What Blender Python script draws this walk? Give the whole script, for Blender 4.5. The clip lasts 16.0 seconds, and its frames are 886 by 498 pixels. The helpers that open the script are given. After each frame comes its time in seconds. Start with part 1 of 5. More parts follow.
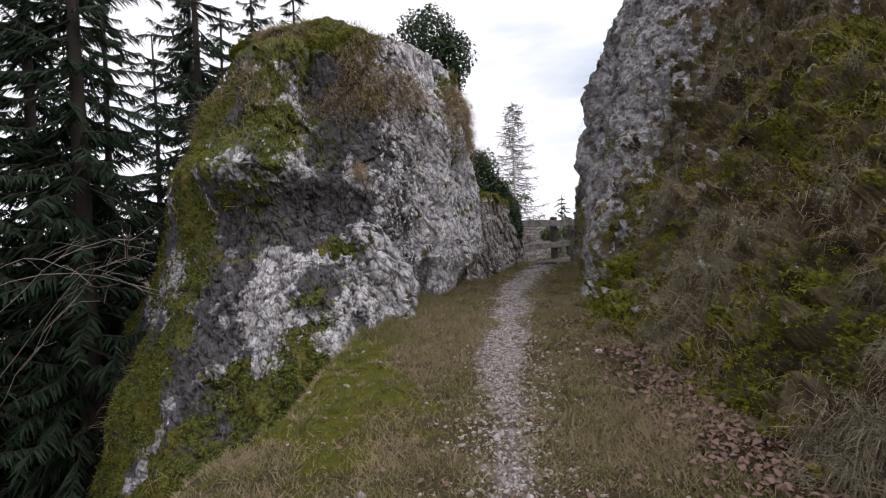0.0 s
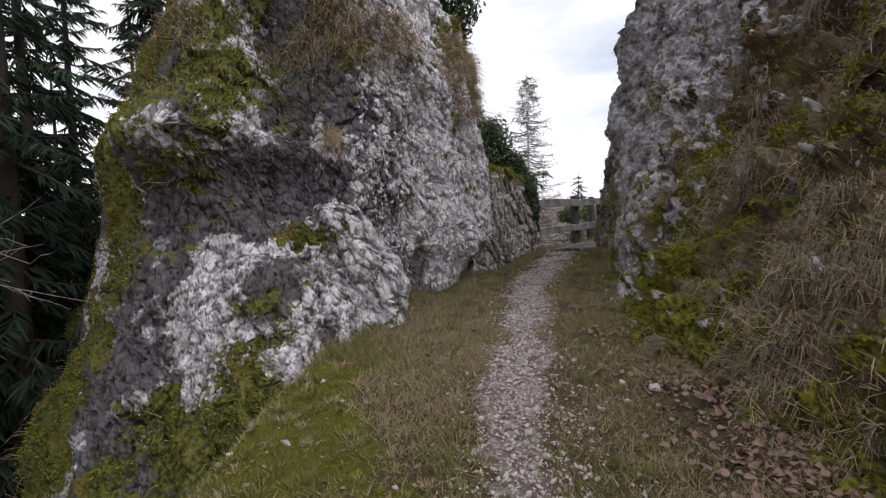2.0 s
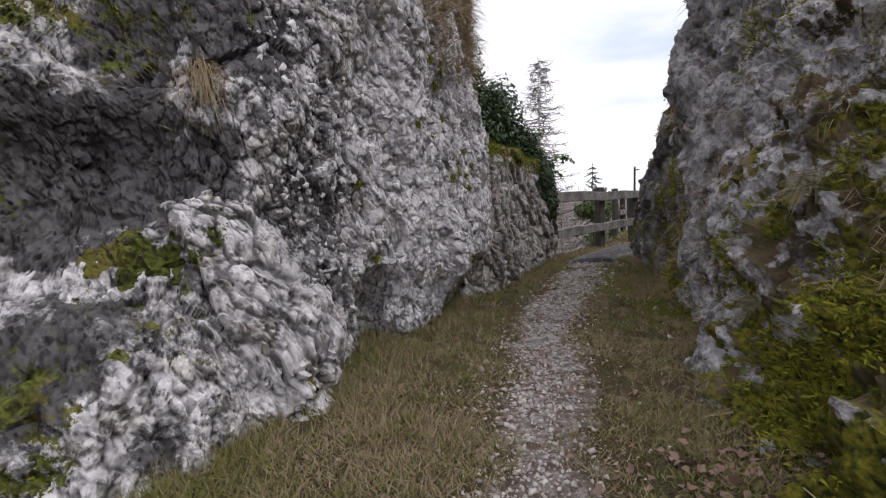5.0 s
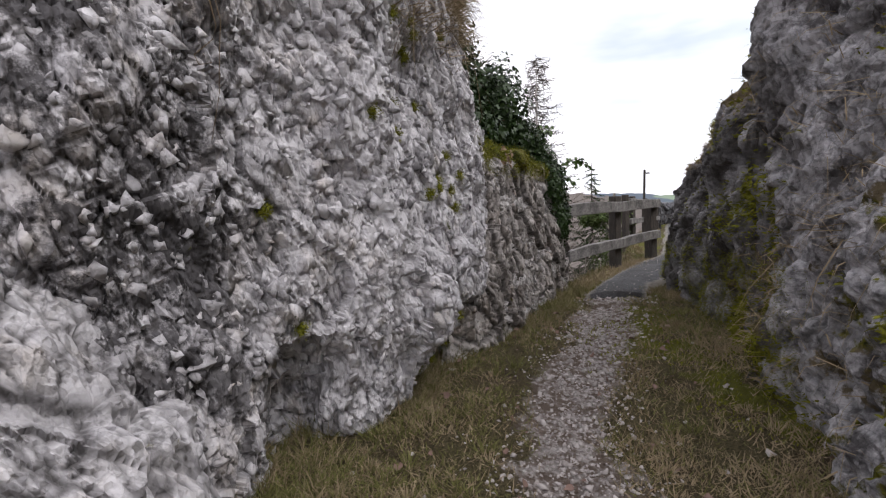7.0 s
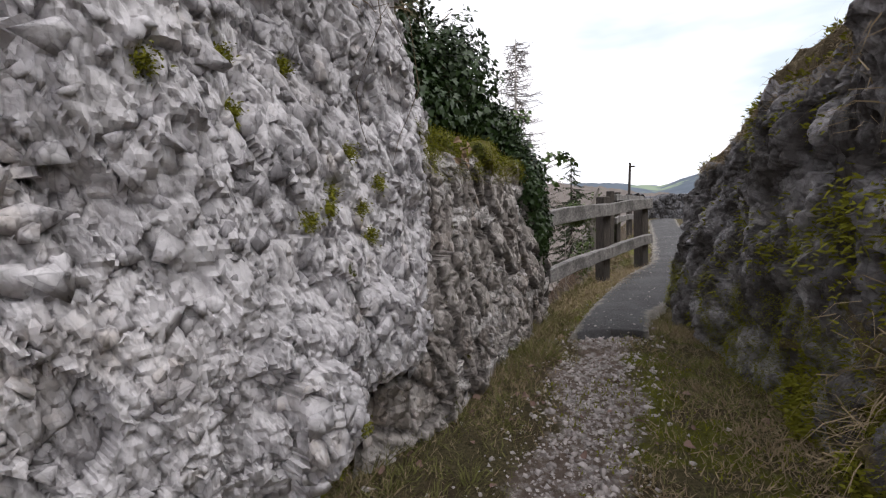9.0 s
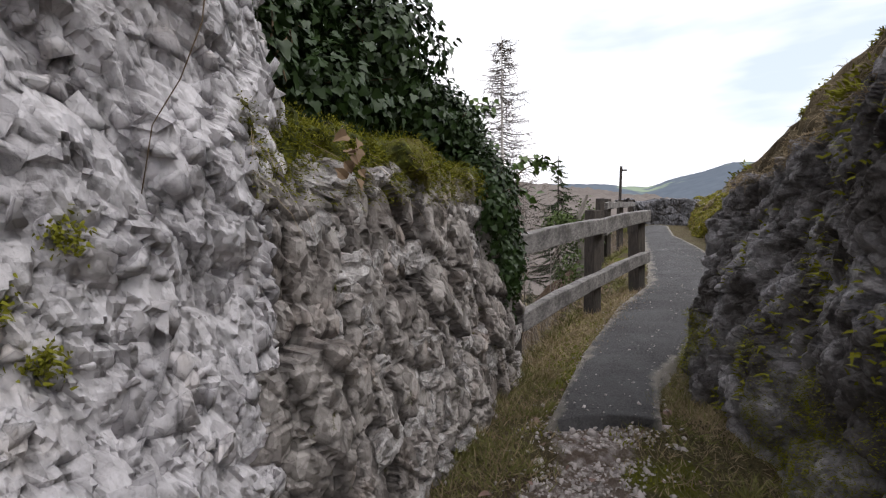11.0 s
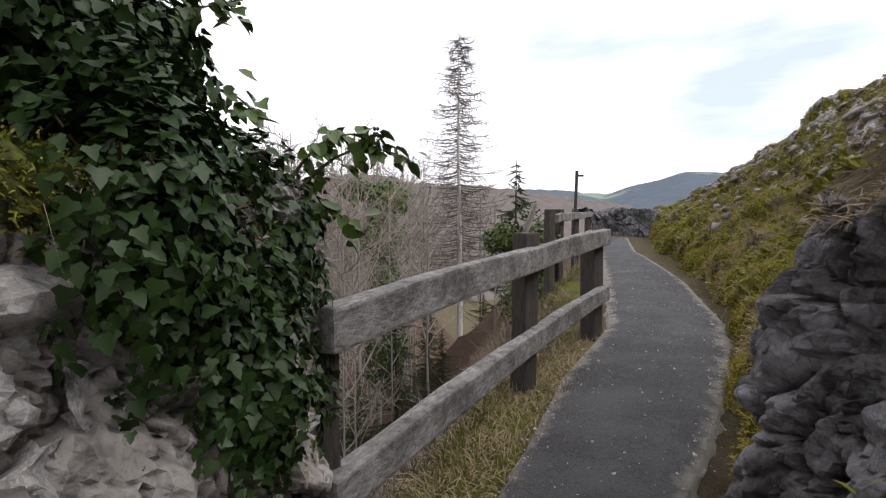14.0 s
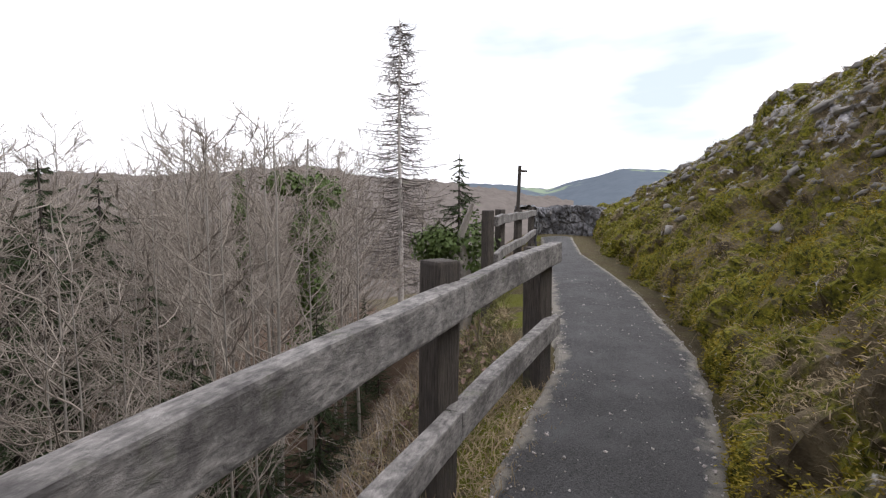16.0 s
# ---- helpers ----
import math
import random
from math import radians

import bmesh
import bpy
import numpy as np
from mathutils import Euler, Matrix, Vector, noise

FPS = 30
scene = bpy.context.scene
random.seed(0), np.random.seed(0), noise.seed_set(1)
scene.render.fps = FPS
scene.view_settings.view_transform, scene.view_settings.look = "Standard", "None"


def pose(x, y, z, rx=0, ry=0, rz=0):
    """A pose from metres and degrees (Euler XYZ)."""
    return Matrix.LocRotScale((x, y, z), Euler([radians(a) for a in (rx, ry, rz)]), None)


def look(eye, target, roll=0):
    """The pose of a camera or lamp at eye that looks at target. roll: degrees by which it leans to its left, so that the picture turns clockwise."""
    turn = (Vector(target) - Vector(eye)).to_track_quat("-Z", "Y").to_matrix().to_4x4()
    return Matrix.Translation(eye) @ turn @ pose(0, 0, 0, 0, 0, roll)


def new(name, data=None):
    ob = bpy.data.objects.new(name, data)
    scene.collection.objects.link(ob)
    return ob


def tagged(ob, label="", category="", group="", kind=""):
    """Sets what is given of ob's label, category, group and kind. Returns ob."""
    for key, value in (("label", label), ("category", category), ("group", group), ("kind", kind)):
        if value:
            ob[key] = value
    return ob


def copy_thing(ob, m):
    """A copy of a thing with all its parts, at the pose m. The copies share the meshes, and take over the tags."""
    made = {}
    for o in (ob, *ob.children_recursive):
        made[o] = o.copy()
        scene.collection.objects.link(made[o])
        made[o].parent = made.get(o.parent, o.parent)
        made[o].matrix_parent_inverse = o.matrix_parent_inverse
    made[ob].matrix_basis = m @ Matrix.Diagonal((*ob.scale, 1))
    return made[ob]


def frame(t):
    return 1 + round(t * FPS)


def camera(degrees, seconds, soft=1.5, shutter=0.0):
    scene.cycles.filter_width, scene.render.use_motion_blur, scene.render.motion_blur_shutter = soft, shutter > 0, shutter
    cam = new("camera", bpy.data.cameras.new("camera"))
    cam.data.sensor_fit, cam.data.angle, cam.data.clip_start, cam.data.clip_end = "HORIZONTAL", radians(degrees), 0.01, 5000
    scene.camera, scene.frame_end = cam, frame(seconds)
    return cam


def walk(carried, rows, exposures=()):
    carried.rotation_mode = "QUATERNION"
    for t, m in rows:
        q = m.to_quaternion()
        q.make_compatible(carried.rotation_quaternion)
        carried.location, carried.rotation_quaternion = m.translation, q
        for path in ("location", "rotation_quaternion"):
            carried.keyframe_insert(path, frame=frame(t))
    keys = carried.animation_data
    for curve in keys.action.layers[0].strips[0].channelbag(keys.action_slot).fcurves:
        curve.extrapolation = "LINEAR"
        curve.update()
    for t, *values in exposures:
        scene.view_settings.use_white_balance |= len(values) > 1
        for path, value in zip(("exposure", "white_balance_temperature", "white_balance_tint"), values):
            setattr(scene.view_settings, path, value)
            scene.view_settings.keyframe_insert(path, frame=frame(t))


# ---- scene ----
cam = camera(84.1, 16.0, 1.2)
METRES, EYE, TILT, LEAN, TURN = 10.5, 1.4, 0.0, 2.6, 0.0
ROWS = [
    (0.0, 0.0, 0.0, 0.0, -0.0, 0.0, 0.0),
    (0.5, 0.0066, 0.0315, 0.0006, 0.4, -0.55, 0.15),
    (1.0, 0.0059, 0.0662, 0.0007, 0.97, -1.17, 0.11),
    (1.5, 0.0069, 0.0946, 0.0028, 1.12, -1.66, 0.03),
    (2.0, 0.0157, 0.1283, 0.0065, 1.56, -2.29, 0.17),
    (2.5, 0.0188, 0.1584, 0.0053, 1.95, -2.83, 0.09),
    (3.0, 0.0238, 0.1923, 0.0075, 1.95, -3.3, 0.02),
    (3.5, 0.0298, 0.2228, 0.0132, 2.12, -3.33, 0.01),
    (4.0, 0.0317, 0.2587, 0.0143, 2.54, -3.26, -0.11),
    (6.5, 0.046, 0.4206, 0.0354, 2.49, -3.44, -0.37),
    (7.0, 0.0441, 0.4553, 0.0397, 2.06, -3.39, -0.52),
    (7.5, 0.0476, 0.4824, 0.0408, 1.58, -3.49, -0.62),
    (8.0, 0.0539, 0.5132, 0.0466, 1.08, -4.03, -0.66),
    (8.5, 0.0572, 0.5406, 0.0517, 0.47, -4.54, -0.82),
    (9.0, 0.0667, 0.5701, 0.058, -0.33, -4.74, -0.94),
    (11.5, 0.1128, 0.7109, 0.0747, -2.33, -4.72, -1.5),
    (12.0, 0.1292, 0.7425, 0.0765, -3.17, -4.61, -1.64),
    (12.5, 0.1406, 0.768, 0.0793, -3.56, -4.55, -1.7),
    (13.0, 0.1498, 0.7993, 0.0824, -4.59, -4.52, -2.05),
    (13.5, 0.1627, 0.8246, 0.084, -5.54, -4.41, -2.17),
    (14.0, 0.1745, 0.8498, 0.085, -5.9, -4.24, -2.36),
    (14.5, 0.1827, 0.8752, 0.0872, -6.63, -4.18, -2.52),
    (15.0, 0.1961, 0.9039, 0.0873, -8.01, -4.21, -2.66),
    (15.5, 0.2061, 0.9285, 0.0901, -9.69, -4.64, -2.68),
    (16.0, 0.2167, 0.9573, 0.0953, -12.19, -4.72, -2.78),
]
walk(cam, [(t, pose(0, 0, EYE, TILT, LEAN, TURN) @ pose(METRES * x, METRES * y, METRES * z, 90 + pitch, roll, yaw)) for t, x, y, z, yaw, pitch, roll in ROWS],
     [(0.0, 0.0, 6250, 11), (4.0, 0.1, 6250, 11), (7.0, 0.25, 6300, 11), (9.0, 0.35, 6350, 10), (12.5, 0.3, 6350, 10), (16.0, 0.35, 6300, 10)])

# ---- world and light: overcast afternoon, bright cloud with thinner blue-grey patches ----
SUN_EL, SUN_AZ = 50.0, 112.0
world = bpy.data.worlds.new("sky")
scene.world = world
world.use_nodes = True
wn, wl = world.node_tree.nodes, world.node_tree.links
wn.clear()
w_out, w_bg = wn.new("ShaderNodeOutputWorld"), wn.new("ShaderNodeBackground")
w_sky = wn.new("ShaderNodeTexSky")
w_sky.sky_type, w_sky.sun_disc = "NISHITA", False
w_sky.sun_elevation, w_sky.sun_rotation = radians(SUN_EL), radians(SUN_AZ)
w_co, w_map, w_noise = wn.new("ShaderNodeTexCoord"), wn.new("ShaderNodeMapping"), wn.new("ShaderNodeTexNoise")
w_map.inputs["Scale"].default_value = (1.0, 1.0, 4.0)
w_map.inputs["Location"].default_value = (0.35, 0.1, 0.62)
w_noise.inputs["Scale"].default_value, w_noise.inputs["Detail"].default_value = 1.5, 5.0
w_ramp = wn.new("ShaderNodeValToRGB")
w_ramp.color_ramp.elements[0].position, w_ramp.color_ramp.elements[1].position = 0.31, 0.48
w_mul, w_mix = wn.new("ShaderNodeMix"), wn.new("ShaderNodeMix")
for m in (w_mul, w_mix):
    m.data_type = "RGBA"
w_mul.blend_type = "MIX"
w_mul.inputs["Factor"].default_value = 0.80
w_mul.inputs[7].default_value = (9.0, 9.8, 11.0, 1)
w_mix.inputs[7].default_value = (13.9, 13.5, 13.9, 1)
wl.new(w_co.outputs["Generated"], w_map.inputs[0])
wl.new(w_map.outputs[0], w_noise.inputs[0])
wl.new(w_noise.outputs[0], w_ramp.inputs[0])
wl.new(w_sky.outputs[0], w_mul.inputs[6])
wl.new(w_ramp.outputs[0], w_mix.inputs[0])
wl.new(w_mul.outputs[2], w_mix.inputs[6])
wl.new(w_mix.outputs[2], w_bg.inputs[0])
w_bg.inputs[1].default_value = 0.085
wl.new(w_bg.outputs[0], w_out.inputs[0])

sun_data = bpy.data.lights.new("sun", "SUN")
sun_data.energy, sun_data.angle, sun_data.color = 1.5, radians(40), (1.0, 0.97, 0.93)
sun = new("sun", sun_data)
sun.matrix_world = look((0, 0, 60), (-60 * math.sin(radians(SUN_AZ)), -60 * math.cos(radians(SUN_AZ)), 60 - 60 * math.tan(radians(SUN_EL))))


# ---- materials ----
class Mat:
    """A small builder of node materials in world-size coordinates."""

    def __init__(self, name, rough=0.85, spec=0.3):
        self.m = bpy.data.materials.new(name)
        self.m.use_nodes = True
        self.n, self.l = self.m.node_tree.nodes, self.m.node_tree.links
        self.b = self.n["Principled BSDF"]
        self.b.inputs["Roughness"].default_value = rough
        self.b.inputs["Specular IOR Level"].default_value = spec
        self.co = self.n.new("ShaderNodeTexCoord").outputs["Object"]

    def noise(self, scale, detail=4.0, rough=0.55, dist=0.0, stretch=None):
        t = self.n.new("ShaderNodeTexNoise")
        t.inputs["Scale"].default_value, t.inputs["Detail"].default_value = scale, detail
        t.inputs["Roughness"].default_value, t.inputs["Distortion"].default_value = rough, dist
        src = self.co
        if stretch:
            mp = self.n.new("ShaderNodeMapping")
            mp.inputs["Scale"].default_value = stretch
            self.l.new(src, mp.inputs[0])
            src = mp.outputs[0]
        self.l.new(src, t.inputs["Vector"])
        return t.outputs["Fac"]

    def voronoi(self, scale, feature="F1", out="Distance"):
        t = self.n.new("ShaderNodeTexVoronoi")
        t.feature = feature
        t.inputs["Scale"].default_value = scale
        self.l.new(self.co, t.inputs["Vector"])
        return t.outputs[out]

    def attr(self, name):
        a = self.n.new("ShaderNodeAttribute")
        a.attribute_name = name
        return a.outputs["Fac"]

    def island(self):
        return self.n.new("ShaderNodeNewGeometry").outputs["Random Per Island"]

    def objrand(self):
        return self.n.new("ShaderNodeObjectInfo").outputs["Random"]

    def ramp(self, fac, *stops):
        r = self.n.new("ShaderNodeValToRGB")
        e = r.color_ramp.elements
        while len(e) < len(stops):
            e.new(0.5)
        for el, (p, c) in zip(e, stops):
            el.position = p
            el.color = (*c, 1) if isinstance(c, tuple) else (c, c, c, 1)
        self.l.new(fac, r.inputs[0])
        return r.outputs[0]

    def mix(self, fac, a, b, mode="MIX"):
        m = self.n.new("ShaderNodeMix")
        m.data_type, m.blend_type = "RGBA", mode
        for v, i in ((fac, 0), (a, 6), (b, 7)):
            if isinstance(v, (int, float)):
                m.inputs[i].default_value = v
            elif isinstance(v, tuple):
                m.inputs[i].default_value = (*v, 1)
            else:
                self.l.new(v, m.inputs[i])
        return m.outputs[2]

    def math(self, op, a, b=0.0, clamp=False):
        m = self.n.new("ShaderNodeMath")
        m.operation, m.use_clamp = op, clamp
        for i, v in enumerate((a, b)):
            if isinstance(v, (int, float)):
                m.inputs[i].default_value = v
            else:
                self.l.new(v, m.inputs[i])
        return m.outputs[0]

    def upward(self):
        g, s = self.n.new("ShaderNodeNewGeometry"), self.n.new("ShaderNodeSeparateXYZ")
        self.l.new(g.outputs["Normal"], s.inputs[0])
        return s.outputs[2]

    def facets(self, size_color, amount, after=None):
        """Tilts the normal cell by cell, as broken stone does; amount is a number or a mask."""
        sub, mul, add, fin = (self.n.new("ShaderNodeVectorMath") for _ in range(4))
        sub.operation, mul.operation, add.operation, fin.operation = "SUBTRACT", "SCALE", "ADD", "NORMALIZE"
        sub.inputs[1].default_value = (0.5, 0.5, 0.5)
        self.l.new(size_color, sub.inputs[0])
        self.l.new(sub.outputs[0], mul.inputs[0])
        if isinstance(amount, (int, float)):
            mul.inputs["Scale"].default_value = amount
        else:
            self.l.new(amount, mul.inputs["Scale"])
        self.l.new(mul.outputs[0], add.inputs[0])
        self.l.new(self.n.new("ShaderNodeNewGeometry").outputs["Normal"] if after is None else after, add.inputs[1])
        self.l.new(add.outputs[0], fin.inputs[0])
        return fin.outputs[0]

    def bump(self, height, dist=0.01, strength=1.0, after=None):
        b = self.n.new("ShaderNodeBump")
        b.inputs["Distance"].default_value, b.inputs["Strength"].default_value = dist, strength
        self.l.new(height, b.inputs["Height"])
        if after is not None:
            self.l.new(after, b.inputs["Normal"])
        return b.outputs[0]

    def done(self, color, normal=None, rough=None):
        if isinstance(color, tuple):
            self.b.inputs["Base Color"].default_value = (*color, 1)
        else:
            self.l.new(color, self.b.inputs["Base Color"])
        if normal is not None:
            self.l.new(normal, self.b.inputs["Normal"])
        if rough is not None:
            self.l.new(rough, self.b.inputs["Roughness"])
        return self.m


MOSS_A, MOSS_B, MOSS_C = (0.022, 0.026, 0.008), (0.115, 0.125, 0.020), (0.16, 0.125, 0.03)


def rock_material(name, light, mid, dark, warm, stain=0.5, relief=1.0):
    k = Mat(name, 0.9, 0.25)
    big, fine, grit = k.noise(1.6, 5, 0.6, 0.4), k.noise(11, 6, 0.65), k.noise(60, 4, 0.7)
    base = k.mix(k.ramp(fine, (0.28, 0.25), (0.62, 1.0)), mid, light)
    base = k.mix(k.ramp(k.noise(4.5, 5, 0.6), (0.52, 0.0), (0.7, 0.75)), base, warm)
    warp = k.n.new("ShaderNodeTexNoise")
    warp.inputs["Scale"].default_value, warp.inputs["Detail"].default_value = 5.0, 4.0
    k.l.new(k.co, warp.inputs["Vector"])
    plain_co = k.co
    lay = k.n.new("ShaderNodeMapping")
    lay.inputs["Rotation"].default_value, lay.inputs["Scale"].default_value = (0.5, 0.35, 0.0), (1.0, 1.0, 0.6)
    k.l.new(plain_co, lay.inputs[0])
    k.co = k.mix(0.05, lay.outputs[0], warp.outputs["Color"], "ADD")
    tone0 = k.voronoi(4.2, "F1", "Color")
    tone, tone2, tone3 = k.voronoi(11, "F1", "Color"), k.voronoi(26, "F1", "Color"), k.voronoi(58, "F1", "Color")
    gap, gap2 = k.voronoi(11, "DISTANCE_TO_EDGE"), k.voronoi(26, "DISTANCE_TO_EDGE")
    k.co = plain_co
    base = k.mix(k.ramp(tone, (0.25, 0.62), (0.75, 0.0)), base, mid)
    base = k.mix(k.ramp(tone2, (0.15, 0.55), (0.45, 0.0)), base, tuple(0.6 * a for a in mid))
    some = k.ramp(k.noise(3.5, 4, 0.6), (0.40, 0.0), (0.62, 1.0))
    base = k.mix(k.math("MULTIPLY", some, k.ramp(gap, (0.0, 0.5), (0.04, 0.0))), base, dark)
    base = k.mix(k.math("MULTIPLY", some, k.ramp(gap2, (0.0, 0.3), (0.05, 0.0))), base, dark)
    base = k.mix(k.ramp(big, (stain - 0.08, 0.85), (stain + 0.14, 0.0)), base, dark)
    base = k.mix(k.ramp(k.noise(26, 5, 0.75), (0.30, 0.7), (0.40, 0.0)), base, dark)
    base = k.mix(k.ramp(grit, (0.30, 0.25), (0.45, 0.0)), base, dark)
    wet = k.math("ADD", k.attr("stain"), k.math("MULTIPLY", k.math("SUBTRACT", k.noise(4.2, 7, 0.75), 0.5), 2.3))
    base = k.mix(k.ramp(wet, (0.38, 0.0), (0.58, 0.92)), base, dark)
    # Shade in the crevices between facets, painted near-black into the rock colour.
    joint_shade = k.attr("crack_shade")
    base = k.mix(k.math("MULTIPLY", k.ramp(joint_shade, (0.25, 0.0), (0.75, 1.0)), 0.92), base, (0.035, 0.030, 0.028))
    base = k.mix(k.math("MULTIPLY", k.attr("clean"), k.ramp(k.noise(6, 5, 0.7), (0.36, 0.15), (0.56, 0.75))), base, light)
    moss = k.mix(k.ramp(k.noise(35, 4), (0.35, 0.0), (0.65, 1.0)), MOSS_A, MOSS_B)
    moss = k.mix(k.ramp(k.noise(3.0, 3), (0.5, 0.0), (0.7, 0.7)), moss, MOSS_C)
    mask = k.math("ADD", k.attr("moss"), k.math("ADD", k.math("MULTIPLY", k.math("SUBTRACT", k.noise(9, 7, 0.75), 0.5), 2.3), k.math("MULTIPLY", k.math("SUBTRACT", k.noise(2.6, 5, 0.7), 0.5), 1.7)))
    mask = k.ramp(mask, (0.46, 0.0), (0.58, 1.0))
    col = k.mix(mask, base, moss)
    nor = k.facets(tone0, 0.35 * relief)
    nor = k.facets(tone, 0.5 * relief, nor)
    nor = k.facets(tone2, 0.85 * relief, nor)
    nor = k.facets(tone3, 0.6 * relief, nor)
    nor = k.bump(k.noise(38, 7, 0.7), 0.010 * relief, 0.7, nor)
    nor = k.bump(grit, 0.004, 0.5, nor)
    return k.done(col, nor)


M_ROCK_L = rock_material("limestone_pale", (0.73, 0.70, 0.715), (0.40, 0.38, 0.395), (0.065, 0.060, 0.063), (0.64, 0.55, 0.47), 0.34)
M_ROCK_R = rock_material("limestone_dark", (0.36, 0.36, 0.385), (0.18, 0.18, 0.20), (0.05, 0.048, 0.05), (0.22, 0.18, 0.14), 0.5)


def turf_material():
    k = Mat("turf", 0.95, 0.15)
    soil = k.mix(k.noise(9, 6, 0.7), (0.045, 0.032, 0.022), (0.13, 0.094, 0.062))
    grass = k.mix(k.ramp(k.noise(70, 6, 0.8), (0.35, 0.0), (0.65, 1.0)), (0.035, 0.032, 0.014), (0.17, 0.14, 0.075))
    c = k.mix(k.ramp(k.noise(2.4, 5, 0.6), (0.32, 0.0), (0.54, 1.0)), soil, grass)
    moss = k.mix(k.noise(30, 5, 0.7), (0.06, 0.068, 0.012), (0.17, 0.165, 0.028))
    c = k.mix(k.ramp(k.math("ADD", k.attr("moss"), k.math("MULTIPLY", k.math("SUBTRACT", k.noise(5, 5), 0.5), 1.5)), (0.45, 0.0), (0.62, 1.0)), c, moss)
    peb = k.mix(k.voronoi(38, "F1", "Color"), (0.23, 0.195, 0.18), (0.58, 0.53, 0.51))
    peb = k.mix(k.ramp(k.noise(14, 5, 0.7), (0.44, 0.0), (0.62, 1.0)), (0.17, 0.13, 0.105), peb)
    gm = k.ramp(k.math("ADD", k.attr("gravel"), k.math("MULTIPLY", k.math("SUBTRACT", k.noise(6, 6, 0.7), 0.5), 1.3)), (0.42, 0.0), (0.62, 1.0))
    c = k.mix(gm, c, peb)
    litter = k.mix(k.noise(24, 4), (0.03, 0.018, 0.012), (0.105, 0.06, 0.04))
    c = k.mix(k.ramp(k.math("ADD", k.attr("litter"), k.math("MULTIPLY", k.math("SUBTRACT", k.noise(4, 5), 0.5), 1.2)), (0.42, 0.0), (0.66, 1.0)), c, litter)
    nor = k.bump(k.noise(60, 8, 0.8), 0.03, 1.0)
    return k.done(c, k.bump(k.voronoi(38), 0.012, 0.5, nor))


M_TURF = turf_material()


def hillside_material():
    k = Mat("hillside_turf", 0.95, 0.15)
    dry = k.mix(k.noise(40, 6, 0.75), (0.055, 0.043, 0.025), (0.25, 0.20, 0.125))
    soil = k.mix(k.noise(12, 5, 0.7), (0.025, 0.020, 0.013), (0.08, 0.06, 0.035))
    c = k.mix(k.ramp(k.noise(2.1, 6, 0.65), (0.40, 0.0), (0.56, 1.0)), soil, dry)
    moss = k.mix(k.ramp(k.noise(30, 4), (0.35, 0.0), (0.65, 1.0)), MOSS_A, (0.20, 0.185, 0.022))
    c = k.mix(k.ramp(k.math("ADD", k.attr("moss"), k.math("MULTIPLY", k.math("SUBTRACT", k.noise(3.4, 6, 0.65), 0.5), 1.8)), (0.45, 0.0), (0.6, 1.0)), c, moss)
    rock = k.mix(k.ramp(k.noise(14, 6, 0.7), (0.35, 0.0), (0.65, 1.0)), (0.20, 0.195, 0.205), (0.68, 0.655, 0.68))
    rock = k.mix(k.ramp(k.noise(5, 5, 0.7), (0.36, 0.85), (0.50, 0.0)), rock, (0.06, 0.054, 0.055))
    rock = k.mix(k.ramp(k.math("ADD", k.attr("stain"), k.math("MULTIPLY", k.math("SUBTRACT", k.noise(3.5, 6, 0.7), 0.5), 1.6)), (0.36, 0.0), (0.66, 0.92)), rock, (0.055, 0.048, 0.044))
    bare = k.ramp(k.math("ADD", k.attr("rock"), k.math("MULTIPLY", k.math("SUBTRACT", k.noise(4.4, 6, 0.65), 0.5), 1.9)), (0.47, 0.0), (0.56, 1.0))
    rock = k.mix(k.ramp(k.voronoi(13, "DISTANCE_TO_EDGE"), (0.0, 0.3), (0.04, 0.0)), rock, (0.05, 0.045, 0.045))
    c = k.mix(bare, c, rock)
    nor = k.facets(k.voronoi(13, "F1", "Color"), k.math("MULTIPLY", bare, 0.8))
    nor = k.facets(k.voronoi(34, "F1", "Color"), k.math("MULTIPLY", bare, 0.8), nor)
    nor = k.bump(k.noise(26, 8, 0.75), 0.02, 1.0, nor)
    return k.done(c, nor)


M_HILL = hillside_material()


def asphalt_material():
    k = Mat("asphalt", 0.8, 0.4)
    c = k.mix(k.ramp(k.noise(85, 5, 0.85), (0.36, 0.0), (0.64, 1.0)), (0.016, 0.0155, 0.016), (0.115, 0.11, 0.112))
    c = k.mix(k.ramp(k.noise(2.2, 6, 0.65), (0.42, 0.0), (0.66, 0.75)), c, (0.12, 0.117, 0.12))
    c = k.mix(k.ramp(k.voronoi(70), (0.0, 0.6), (0.12, 0.0)), c, (0.30, 0.29, 0.28))
    c = k.mix(k.ramp(k.math("ADD", k.attr("edge"), k.math("MULTIPLY", k.math("SUBTRACT", k.noise(7, 6), 0.5), 1.2)), (0.45, 0.0), (0.75, 1.0)), c, (0.27, 0.245, 0.21))
    return k.done(c, k.bump(k.noise(90, 5, 0.85), 0.02, 1.0))


M_ASPHALT = asphalt_material()


def wood_material(name, a, b, stretch):
    k = Mat(name, 0.85, 0.25)
    g = k.noise(9, 7, 0.7, 0.4, stretch)
    c = k.mix(k.ramp(g, (0.34, 0.0), (0.62, 1.0)), a, b)
    c = k.mix(k.ramp(k.noise(3.1, 6, 0.75), (0.47, 0.0), (0.64, 0.8)), c, (0.05, 0.045, 0.045))
    c = k.mix(k.ramp(k.noise(5, 5, 0.7), (0.6, 0.0), (0.75, 0.5)), c, (0.10, 0.11, 0.05))
    return k.done(c, k.bump(g, 0.008, 0.8))


